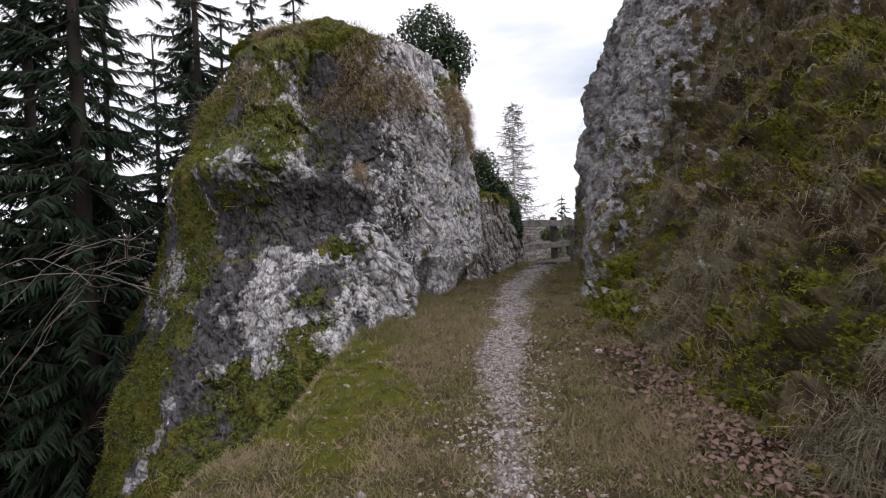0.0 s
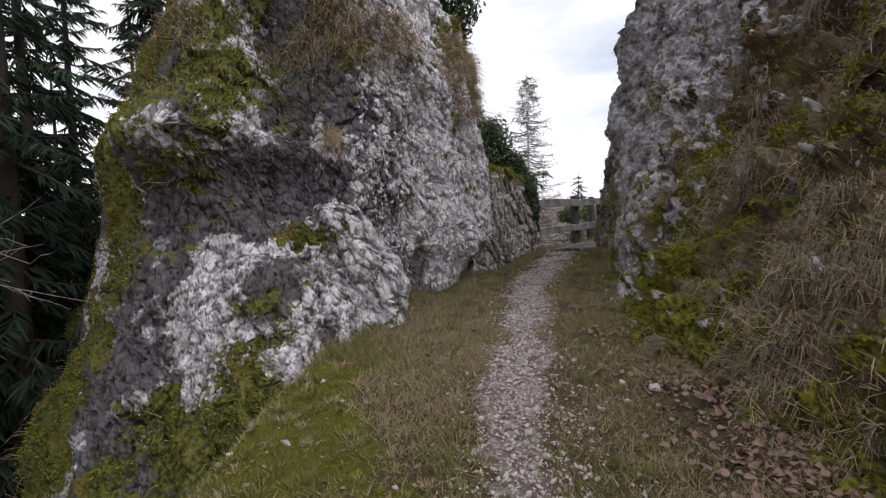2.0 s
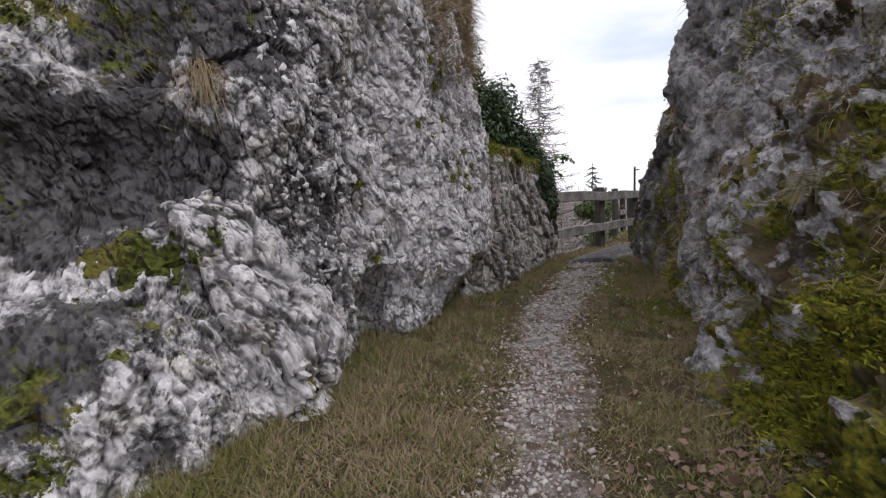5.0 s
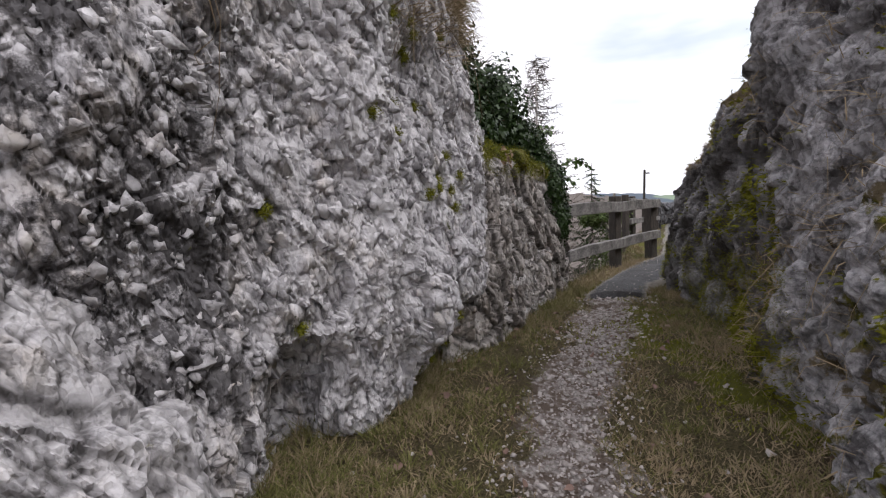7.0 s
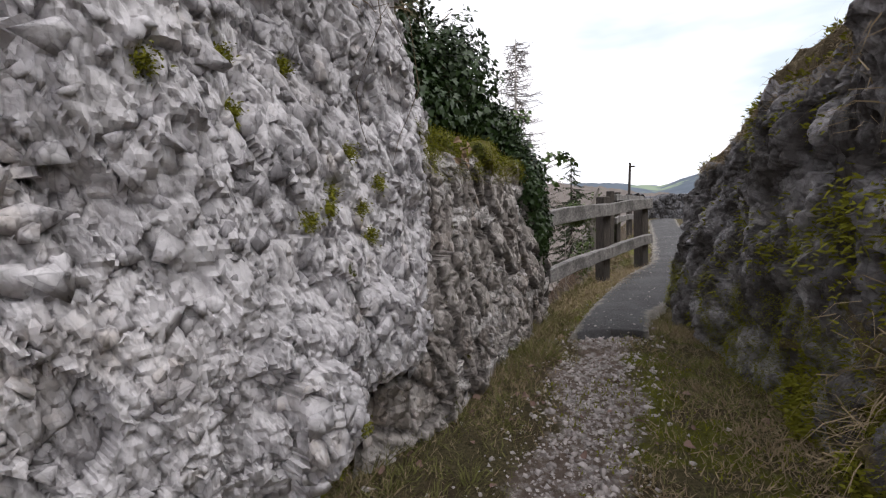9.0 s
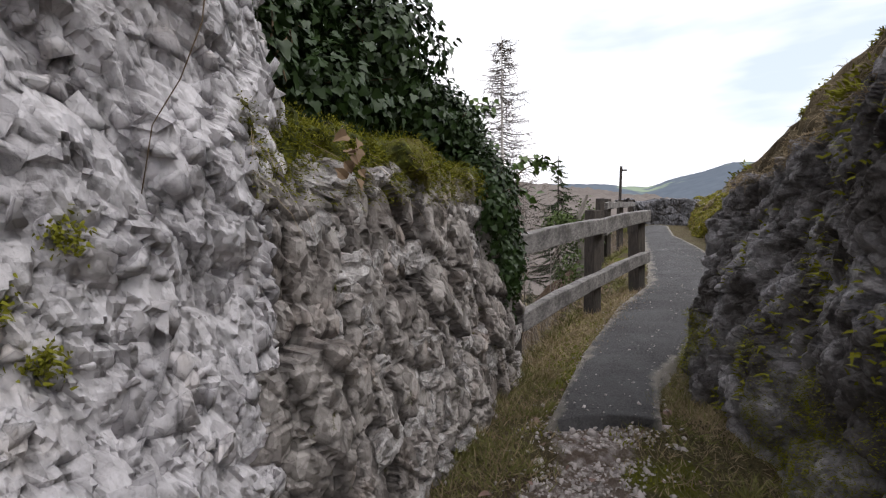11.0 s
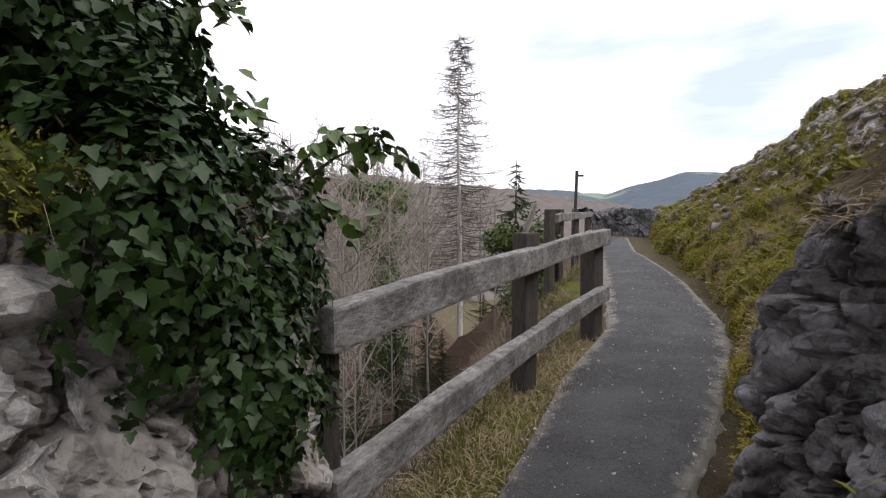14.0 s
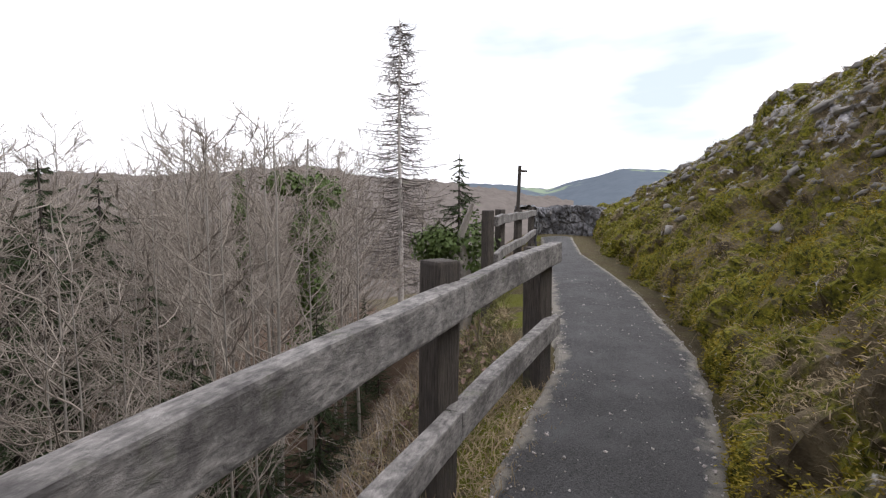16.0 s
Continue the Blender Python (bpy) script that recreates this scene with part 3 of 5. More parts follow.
# block that leans against the foot of the outcrop
def leaning_block(centre, along, half, seed):
    """A blocky rounded boulder: a swollen ellipsoid with broken facets."""
    a = Vector(along).normalized()
    n = a.cross(Vector((0, 0, 1))).normalized()
    up_ = n.cross(a)
    th, ph = np.linspace(0, 2 * math.pi, 300), np.linspace(-1.5, 1.5, 190)
    T, H = np.meshgrid(th, ph, indexing="ij")
    sp = lambda v, e: np.sign(v) * np.abs(v) ** e
    L = np.stack([sp(np.cos(T), 0.62) * sp(np.cos(H), 0.62) * half[0], sp(np.sin(T), 0.62) * sp(np.cos(H), 0.62) * half[1] * (1 + 0.3 * np.clip(-np.sin(H), 0, 1)), sp(np.sin(H), 0.75) * half[2]], -1)
    G = np.array(centre) + L[..., :1] * np.array(a) + L[..., 1:2] * np.array(n) + L[..., 2:] * np.array(up_)
    P, N = G.reshape(-1, 3), unit_rows(np.array([1.0 / half[0], 1.0 / half[1], 1.0 / half[2]]) * L.reshape(-1, 3))
    N = N[:, :1] * np.array(a) + N[:, 1:2] * np.array(n) + N[:, 2:] * np.array(up_)
    P = P + N * (0.10 * fbm(P, 1.6, seed, 3))[:, None]
    Q, crack_shade = P.copy(), np.zeros(len(P))
    for size, amp, k in ((0.42, 0.06, 0.3), (0.17, 0.024, 0.9), (0.08, 0.014, 0.8), (0.04, 0.006, 0.4)):
        h, j = stones_relief(Q, size, seed + int(size * 1000))
        P = P + N * (amp * (h - 0.7 * j))[:, None]
        crack_shade = np.maximum(crack_shade, j * k)
    P.reshape(300, 190, 3)[-1] = P.reshape(300, 190, 3)[0]
    ob = mesh_object("boulder", P, grid_faces(300, 190), M_ROCK_L)
    # The boulder's joints, darkened in colour as crevice shade too.
    attribute(ob, "crack_shade", crack_shade)
    attribute(ob, "stain", 0.9 * np.clip(-0.7 - P[:, 0], 0, 0.6) + 0.3 * np.clip(0.9 - P[:, 2], 0, 1) + 0.12)
    attribute(ob, "moss", 0.1 + 0.55 * np.clip((-0.75 - P[:, 0]) / 0.5, 0, 1) + 0.25 * fbm(P, 2.4, 9, 3) + 0.75 * np.clip((1.05 - P[:, 2]) / 0.5, 0, 1) * np.clip((-0.8 - P[:, 0]) / 0.3, 0, 1))
    attribute(ob, "clean", np.clip((P[:, 0] + 1.0) / 0.3, 0, 1) * 0.4)
    return ob


def unit_rows(v):
    return v / np.maximum(np.linalg.norm(v, axis=-1, keepdims=True), 1e-9)


block = leaning_block((-1.03, 6.14, 0.80), (0.9, 0.34, 0.24), (0.63, 0.46, 0.97), 15)
tagged(block, "pale blocky limestone boulder leaning on the outcrop", "boulder")

# dark rock and overgrown slope on the other side, ending in the rock gate
RIGHT = [(3.0, 10.12), (2.84, 10.08), (2.70, 9.94), (2.66, 9.6), (2.55, 9.2), (2.4, 8.75), (2.32, 8.2), (2.22, 7.7), (2.12, 7.2), (1.92, 6.5), (1.8, 5.7), (1.78, 4.7), (1.9, 3.76), (2.0, 3.0), (1.95, 2.3), (2.0, 0), (2.0, -4)]


def right_zb(c, u):
    return trail_z(c[:, 1]) - 0.3


def right_top(c, u):
    return np.interp(c[:, 1], [-4, 2, 4.5, 6.5, 7.4, 7.78, 7.98, 9.0, 9.8, 10.6], [3.0, 3.3, 4.4, 5.2, 5.3, 5.0, 2.62, 2.46, 2.25, 2.2])


def right_offset(c, u, z):
    h = np.clip(z - trail_z(c[:, 1]) - 0.08, 0, 9)
    lean = np.interp(c[:, 1], [2.0, 5.2, 6.3, 7.0, 7.6, 9.8], [0.62, 0.60, 0.34, 0.12, 0.04, 0.03])
    return -lean * h - 0.02 * h * h - 0.10 * np.clip(h - 2.6, 0, 9) ** 2 * np.clip((c[:, 1] - 6) / 1.2, 0, 1) + 0.14 * np.exp(-h / 0.3) * (c[:, 1] < 6.5) + 0.16 * np.exp(-(((c[:, 1] - 7.55) / 0.25) ** 2)) * np.clip(h - 0.8, 0, 1)


right_rock, rP, rN, rQ = rock_face("hillside", RIGHT, 860, 190, 60, right_zb, right_top, right_offset, 5.0,
                                   lambda c, u, k: np.minimum(k, 1.3) * np.interp(c[:, 1], [7.8, 8.1, 9.8], [0.2, 0.95, 0.95]) + 0.35 * np.maximum(k - 1.3, 0), M_HILL, [(0.5, 0.05, 0.3), (0.19, 0.036, 0.7), (0.08, 0.018, 0.6), (0.04, 0.007, 0.4)], 31, 1.2, 0.12,
                                   lambda c: np.interp(c[:, 1], [-1, 1, 2, 6.6, 7.2], [0.2, 0.6, 1.4, 1.4, 3.0]),
                                   lambda P: 0.30 * np.interp(P[:, 1], [1, 5.5, 7.0], [1, 1, 0.1]), (1.0, 0.0))
tagged(right_rock, "steep overgrown hillside with moss, dry grass and dark rock", "hillside", kind="structure")
foot_moss = np.exp(-(((rP[:, 1] - 7.75) / 0.55) ** 2)) * np.clip(1.35 - (rP[:, 2] - trail_z(rP[:, 1])), 0, 1) * (0.8 + 0.9 * fbm(rP, 2.6, 29, 3))
attribute(right_rock, "rock", -0.7 * foot_moss + np.interp(rP[:, 1], [4, 5.5, 6.6, 7.3, 8.2, 9.9], [0.20, 0.30, 0.6, 0.85, 0.95, 0.95]) + 0.12 * np.clip(rP[:, 2] - 2, 0, 1) * np.clip((rP[:, 1] - 5.4) / 1, 0, 1) - 0.9 * (np.tile(np.arange(250), 860) > 188) * np.where((rP[:, 1] > 7.45) & (rP[:, 1] < 8.15) & (rP[:, 2] > 2.7), 0.25, 1))
attribute(right_rock, "stain", np.interp(rP[:, 1], [5.8, 6.6, 7.2, 8, 10], [-0.1, 0.2, 0.46, 0.55, 0.55]))
attribute(right_rock, "moss", 0.46 + 0.12 * np.clip((1.8 - rP[:, 2]), -1, 1) + 0.3 * fbm(rP, 1.1, 5, 3))

# rocky bank above the asphalt path
BANK = [(11.5, 27), (10.2, 23.4), (8.0, 19.3), (6.75, 15.8), (5.65, 13.7), (4.75, 12.45), (3.95, 11.6), (3.45, 10.9), (3.1, 10.3), (2.9, 9.9)]


def bank_top(c, u):
    return np.interp(c[:, 1], [9.9, 11, 13, 16, 19, 23, 27], [5.0, 5.5, 5.3, 4.5, 3.4, 2.4, 2.0])


def bank_offset(c, u, z):
    h = np.clip(z - trail_z(c[:, 1]), 0, 9)
    return -np.clip(h - 0.35, 0, 9) * 0.94 + np.interp(c[:, 1], [12.2, 14.5], [0.02, 0.24]) - 0.25 * np.clip(h, 0, 0.35)


bank, bP, bN, bQ = rock_face("rocky_bank", BANK, 420, 130, 24, right_zb, bank_top, bank_offset, 6.0,
                             lambda c, u, k: 0.25 * k, M_HILL, [(0.5, 0.10, 0.3), (0.2, 0.05, 0.5)], 51, 3, 0.16)
tagged(bank, "mossy rubble bank with stones and yellow grass", "bank", kind="structure")
attribute(bank, "rock", 0.16 + 0.26 * np.clip((bP[:, 2] - 2.2) / 1.2, 0, 1) * np.clip((bP[:, 1] - 11.5) / 2, 0, 1))
attribute(bank, "moss", 0.62 + 0.2 * fbm(bP, 0.8, 6, 3))


# ---- masonry wall ----
def add_box(bm, size, m, bevel=0.0, seg=1):
    r = bmesh.ops.create_cube(bm, size=1.0, matrix=m @ Matrix.Diagonal((*size, 1)))
    if bevel:
        ed = list({e for v in r["verts"] for e in v.link_edges})
        bmesh.ops.bevel(bm, geom=ed, offset=bevel, segments=seg, affect="EDGES", profile=0.6)


WALL = [(0.3, 8.0), (0.72, 8.5), (1.0, 9.1), (1.35, 9.75), (1.62, 10.32), (1.5, 10.6), (0.8, 11.0)]
M_MORTAR = rock_material("wall_rubble", (0.48, 0.445, 0.42), (0.31, 0.278, 0.258), (0.10, 0.083, 0.073), (0.42, 0.33, 0.28), 0.38)
masonry, mP, mN, mQ = rock_face("stone_wall", WALL, 260, 130, 40, lambda c, u: trail_z(c[:, 1]) - 0.3, lambda c, u: np.interp(c[:, 1], [8, 9, 10.4], [2.42, 2.36, 2.2]),
                                lambda c, u, z: -0.06 * np.clip(z - 1.0, 0, 2) + 0.05, 0.75, lambda c, u, k: 0.2 * k, M_MORTAR, [(0.2, 0.045, 0.7), (0.07, 0.014, 0.6)], 71, 3, 0.05)
tagged(masonry, "old rubble stone wall with mossy top", "wall", kind="structure")
attribute(masonry, "moss", np.clip((mP[:, 2] - 2.15) / 0.2, 0, 1) * 0.9 + 0.12)

# ---- wooden railing along the drop ----
def beam(name, a, b, w, h, material, parent, label="", seed=0):
    """A squared timber from a to b, with worn edges and a slight bow."""
    a, b = Vector(a), Vector(b)
    L = (b - a).length
    bm = bmesh.new()
    add_box(bm, (w, L, h), Matrix.Identity(4), 0.012, 2)
    long_edges = [e for e in bm.edges if abs(e.verts[0].co.y - e.verts[1].co.y) > L * 0.5]
    bmesh.ops.subdivide_edges(bm, edges=long_edges, cuts=14, use_grid_fill=True)
    r = random.Random(seed)
    for v in bm.verts:
        p = noise.noise_vector(Vector((v.co.y * 2.2 + seed, v.co.x * 9, v.co.z * 9)))
        v.co += Vector((p.x * 0.006, 0, p.z * 0.008 + 0.012 * math.cos(v.co.y / L * 3.1)))
    ob = part(name, bm, material, parent, label)
    y = (b - a).normalized()
    x = y.cross(Vector((0, 0, 1))).normalized()
    z = x.cross(y)
    ob.matrix_world = Matrix.Translation((a + b) / 2) @ Matrix((x, y, z)).transposed().to_4x4()
    return ob


def post(name, x, y, z0, z1, w, parent, lean=(0, 0), seed=0, turn=30):
    bm = bmesh.new()
    add_box(bm, (w, w, z1 - z0), Matrix.Identity(4), 0.014, 2)
    bmesh.ops.subdivide_edges(bm, edges=[e for e in bm.edges if abs(e.verts[0].co.z - e.verts[1].co.z) > 0.4 * (z1 - z0)], cuts=8, use_grid_fill=True)
    for v in bm.verts:
        p = noise.noise_vector(Vector((v.co.x * 7 + seed, v.co.y * 7, v.co.z * 2.5)))
        v.co += Vector((p.x, p.y, p.z)) * 0.007
    ob = part(name, bm, M_POST, parent)
    ob.matrix_world = pose(x, y, (z0 + z1) / 2, lean[0], lean[1], turn)
    return ob


railing = tagged(new("railing"), "weathered grey timber railing with dark square posts", "railing")
P0, P1, P2 = (1.60, 10.46), (2.73, 12.06), (3.70, 13.26)
post("post", *P0, 0.0, 1.80, 0.14, railing, (0, 1), 1)
post("post", *P1, 0.2, 2.06, 0.128, railing, (0, 1), 2, 31)
post("post", *P2, 0.4, 2.0, 0.15, railing, (0, -1), 3, 35)
R0, R1, R2 = (1.665, 10.375), (2.78, 11.96), (3.84, 13.28)
for hi, hh in ((0.95, 0.145), (0.43, 0.135)):
    za, zm, zc_ = 0.905 + hi, 0.95 + hi, 1.01 + hi
    beam("rail", (*R0, za), (*R1, zm), 0.085, hh, M_RAIL, railing, "weathered grey rail", int(hi * 10))
    beam("rail", (*R1, zm), (*R2, zc_), 0.085, hh, M_RAIL, railing, "weathered grey rail", 5 + int(hi * 10))
far_railing = tagged(new("railing"), "far weathered timber railing with upright posts", "railing")
F = [(4.12, 15.8), (4.65, 16.9), (5.5, 18.4), (6.9, 21.2)]
for i, (x, y) in enumerate(F):
    post("post", x, y, float(ground_at(x, y)[0]) - 0.3, 2.22 if i != 2 else 2.2, 0.11, far_railing, (0, 0), 10 + i, 28)
for a, b in zip(F[:-1], F[1:]):
    for hi in (2.08, 1.62):
        beam("rail", (a[0] + 0.1, a[1], hi), (b[0] + 0.1, b[1], hi + 0.01), 0.07, 0.13, M_RAIL, far_railing, "", 3)

# far stone wall
FAR_WALL = [(7.2, 21.6), (7.9, 23.6), (8.6, 24.6), (9.8, 24.3), (11.0, 23.6), (12.5, 22.6)]
far_wall, _, _, _ = rock_face("stone_wall", FAR_WALL, 160, 50, 14, lambda c, u: 0.6 + 0 * u, lambda c, u: 2.22 + 0.03 * np.sin(u * 25), lambda c, u, z: 0 * z, 0.5,
                              lambda c, u, k: 0 * k, M_ROCK_R, [(0.24, 0.05, 0.8)], 91, 3, 0.04)
tagged(far_wall, "low dark rubble wall at the bend of the path", "wall", kind="structure")


# ---- growth helpers ----
def stuff(name, V, F, material, label, category, smooth=False):
    me = bpy.data.meshes.new(name)
    V, F = np.asarray(V, np.float32), np.asarray(F, np.int32)
    k = F.shape[1]
    me.vertices.add(len(V))
    me.vertices.foreach_set("co", V.ravel())
    me.loops.add(F.size)
    me.loops.foreach_set("vertex_index", F.ravel())
    me.polygons.add(len(F))
    me.polygons.foreach_set("loop_start", np.arange(0, F.size, k, dtype=np.int32))
    me.update(calc_edges=True)
    me.materials.append(material)
    if smooth:
        me.polygons.foreach_set("use_smooth", np.ones(len(F), bool))
    ob = new(name, me)
    if name not in ("trunk", "shaft"):
        ob["kind"] = "stuff"
    return tagged(ob, label, category) if label else ob


def unit(v):
    return v / np.maximum(np.linalg.norm(v, axis=-1, keepdims=True), 1e-9)


def blades(P, D, L, W, droop):
    """Bent blades: at P, growing along D, of length L and width W, sagging by droop."""
    n = len(P)
    D = unit(D)
    S = unit(np.cross(D, rng.normal(size=(n, 3))))
    L, W = np.broadcast_to(L, n)[:, None], np.broadcast_to(W, n)[:, None]
    g = np.zeros((n, 3))
    g[:, 2] = -1
    g *= np.broadcast_to(droop, n)[:, None] * L
    mid, tip = P + D * L * 0.55 + g * 0.28, P + D * L + g
    V = np.stack([P - S * W / 2, P + S * W / 2, mid - S * W * 0.38, mid + S * W * 0.38, tip], 1).reshape(-1, 3)
    b = np.arange(n)[:, None] * 5
    F = np.concatenate([b + (0, 1, 3), b + (0, 3, 2), b + (2, 3, 4)], 1).reshape(-1, 3)
    return V, F


def spikes(P, D, L, W):
    """Straight single-triangle blades, for short turf."""
    n = len(P)
    D = unit(D)
    S = unit(np.cross(D, rng.normal(size=(n, 3)))) * np.broadcast_to(W, n)[:, None] / 2
    V = np.stack([P - S, P + S, P + D * np.broadcast_to(L, n)[:, None]], 1).reshape(-1, 3)
    return V, np.arange(3 * n).reshape(-1, 3)


def pick(P, weight, n):
    w_ = np.clip(weight, 0, None)
    return rng.choice(len(P), n, p=w_ / w_.sum())


def chips(P, N, size, squash=0.6, spread=0.3):
    """Angular broken stones, each a jittered octahedron with a cut top, set half into the surface."""
    n = len(P)
    base = np.array([(1, 0.3, 0), (0.2, 1, 0.1), (-1, 0.2, 0), (-0.1, -1, 0), (0.4, 0.35, 0.8), (-0.4, 0.3, 0.85), (0.05, -0.55, 0.75), (0, 0, -0.9)], float)
    tri = np.array([(0, 1, 4), (1, 5, 4), (1, 2, 5), (2, 3, 6), (2, 6, 5), (3, 0, 6), (0, 4, 6), (4, 5, 6), (1, 0, 7), (2, 1, 7), (3, 2, 7), (0, 3, 7)])
    B = base[None] * (1 + spread * rng.normal(size=(n, 8, 1))) + 0.16 * rng.normal(size=(n, 8, 3))
    N = unit(N + 0.35 * rng.normal(size=(n, 3)))
    T = unit(np.cross(N, rng.normal(size=(n, 3))))
    U = np.cross(N, T)
    s = np.broadcast_to(size, n)[:, None, None]
    ar_ = rng.uniform(0.6, 1.0, (n, 1, 1))
    V = P[:, None] + s * (B[..., :1] * T[:, None] + B[..., 1:2] * U[:, None] * ar_ + B[..., 2:] * N[:, None] * squash)
    F = (np.arange(n)[:, None, None] * 8 + tri[None]).reshape(-1, 3)
    return V.reshape(-1, 3), F


def leaf_mesh(P, N, T, size, shape, fold=0.25):
    """Leaves with an outline of points (along, across), folded on the midrib. N: upper side, T: way of the tip."""
    n, m = len(P), len(shape)
    sh = np.array(shape, float)
    N, T = unit(N), None if T is None else unit(T)
    T = unit(T - N * (T * N).sum(-1, keepdims=True))
    S = np.cross(N, T)
    s = np.broadcast_to(size, n)[:, None, None]
    curl = rng.uniform(0.3, 1.6, (n, 1, 1)) * fold
    out = P[:, None] + s * (sh[None, :, :1] * T[:, None] + sh[None, :, 1:] * S[:, None] + (np.abs(sh[None, :, 1:]) * curl - 0.25 * curl * sh[None, :, :1] ** 2) * N[:, None])
    mid = P[:, None] + s * 0.45 * T[:, None]
    V = np.concatenate([out, mid], 1).reshape(-1, 3)
    k = np.arange(m)
    tri = np.stack([k, (k + 1) % m, np.full(m, m)], -1)
    return V, (np.arange(n)[:, None, None] * (m + 1) + tri[None]).reshape(-1, 3)


def tubes(lines, sides):
    """Tapered tubes along lines (points, first radius, last radius)."""
    VV, FF, o = [], [], 0
    ang = np.arange(sides) / sides * 2 * math.pi
    for pts, r0, r1 in lines:
        pts = np.asarray(pts, float)
        m = len(pts)
        t = unit(np.gradient(pts, axis=0))
        ref = np.where(np.abs(t[:, 2:]) > 0.9, (1.0, 0, 0), (0, 0, 1.0))
        a = unit(np.cross(t, ref))
        b = np.cross(t, a)
        rad = np.linspace(r0, r1, m)[:, None, None]
        ring = pts[:, None] + rad * (np.cos(ang)[None, :, None] * a[:, None] + np.sin(ang)[None, :, None] * b[:, None])
        VV.append(ring.reshape(-1, 3))
        i_ = np.arange(m - 1)[:, None] * sides + np.arange(sides)[None]
        j_ = np.arange(m - 1)[:, None] * sides + (np.arange(sides)[None] + 1) % sides
        q = np.stack([i_, j_, j_ + sides, i_ + sides], -1).reshape(-1, 4)
        FF.append(np.concatenate([q[:, :3], q[:, [0, 2, 3]]]) + o)
        o += m * sides
    return np.concatenate(VV), np.concatenate(FF)


IVY_SHAPE = [(0.0, 0.0), (-0.08, 0.28), (0.22, 0.50), (0.42, 0.27), (0.62, 0.24), (1.0, 0.0), (0.62, -0.24), (0.42, -0.27), (0.22, -0.50), (-0.08, -0.28)]
LEAF_SHAPE = [(0.0, 0.0), (0.15, 0.30), (0.45, 0.42), (0.62, 0.20), (1.0, 0.05), (0.70, -0.24), (0.42, -0.36), (0.12, -0.28)]


def joined(*sets):
    V, F, o = [], [], 0
    for v, f in sets:
        V.append(v)
        F.append(np.asarray(f) + o)
        o += len(v)
    return np.concatenate(V), np.concatenate(F)


# ---- ground cover on the trail ----
n = 10000
y = rng.uniform(0.9, 9.9, n)
x = np.interp(y, TRAIL_Y, TRAIL_X) + rng.normal(0, 0.18, n)
P = np.stack([x, y, ground_at(x, y)], -1)
size = rng.lognormal(math.log(0.0085), 0.45, n)
stuff("gravel", *chips(P, np.tile((0, 0, 1.0), (n, 1)), np.clip(size, 0.004, 0.028), 0.7), M_PEBBLE, "loose pale gravel trodden into the trail", "gravel")
n = 300
y, x = rng.uniform(1.2, 10, n), rng.uniform(-1.4, 2.2, n)
P = np.stack([x, y, ground_at(x, y)], -1)
stuff("gravel", *chips(P, np.tile((0, 0, 1.0), (n, 1)), np.clip(rng.lognormal(math.log(0.014), 0.5, n), 0.006, 0.05), 0.6), M_PEBBLE, "scattered limestone chips in the grass", "gravel")

n = 520000
y = rng.uniform(0.6, 10.4, n) ** 1.0
xl = np.interp(y, LEFT_Y, LEFT_X)
x = rng.uniform(-1.9, 2.7, n)
clump = fbm(np.stack([x, y, 0 * x], -1), 3.2, 14, 3)
keep = (x > xl - 0.5) & (rng.uniform(size=n) > gravel_at(x, y) * 1.5 - 0.12) & (rng.uniform(size=n) > litter_at(x, y) * 0.9) & (rng.uniform(size=n) > moss_at(x, y) * 1.15) & (rng.uniform(size=n) < 0.74 + 1.0 * clump)
x, y, clump = x[keep], y[keep], clump[keep]
P = np.stack([x, y, ground_at(x, y) - 0.004], -1)
n = len(P)
D = rng.normal(size=(n, 3)) * (0.75, 0.75, 0.1) + (0, 0, 0.75)
edge = np.clip((0.45 - np.abs(x - np.interp(y, LEFT_Y, LEFT_X) - 0.15)) / 0.45, 0, 1) * (y > 5)
L = rng.uniform(0.02, 0.075, n) * (1 + 0.8 * np.clip(clump, 0, 1)) + edge * rng.uniform(0.02, 0.17, n)
green = rng.uniform(size=n) < 0.42 + 0.25 * edge + 0.4 * fbm(np.stack([x, y, 0 * x], -1), 1.4, 19, 3)
for sel, mat, lab in ((green, M_GRASS, "short winter grass along the trail"), (~green, M_STRAW, "dry straw-coloured grass along the trail")):
    stuff("grass", *spikes(P[sel], D[sel], L[sel], rng.uniform(0.003, 0.0075, sel.sum())), mat, lab, "grass")

n = 150000
y, x = rng.uniform(0.8, 13.5, n), rng.uniform(-1.9, 4.0, n)
keep = (moss_at(x, y) + 0.35 * fbm(np.stack([x, y, 0 * x], -1), 5, 3, 3) > 0.42)
x, y = x[keep], y[keep]
P = np.stack([x, y, ground_at(x, y) - 0.003], -1)
stuff("moss", *blades(P, rng.normal(size=(len(P), 3)) * 0.6 + (0, 0, 1), rng.uniform(0.012, 0.03, len(P)), 0.008, 0.1), M_MOSS, "bright green moss carpet on the ground", "moss")

n = 520
y = rng.uniform(1.2, 10.1, n)
x = np.where(rng.uniform(size=n) < 0.55, np.interp(y, LEFT_Y, LEFT_X) + np.abs(rng.normal(0.12, 0.22, n)), np.interp(y, TRAIL_Y, TRAIL_X) + rng.choice([-1, 1], n) * rng.uniform(0.35, 1.1, n))
each = 46
P = np.repeat(np.stack([x, y, ground_at(x, y) - 0.006], -1), each, 0)
off_ = rng.normal(0, 0.022, (n * each, 2))
P[:, :2] += off_
D = np.column_stack([off_ * 14, np.full(n * each, 0.8)]) + rng.normal(0, 0.22, (n * each, 3))
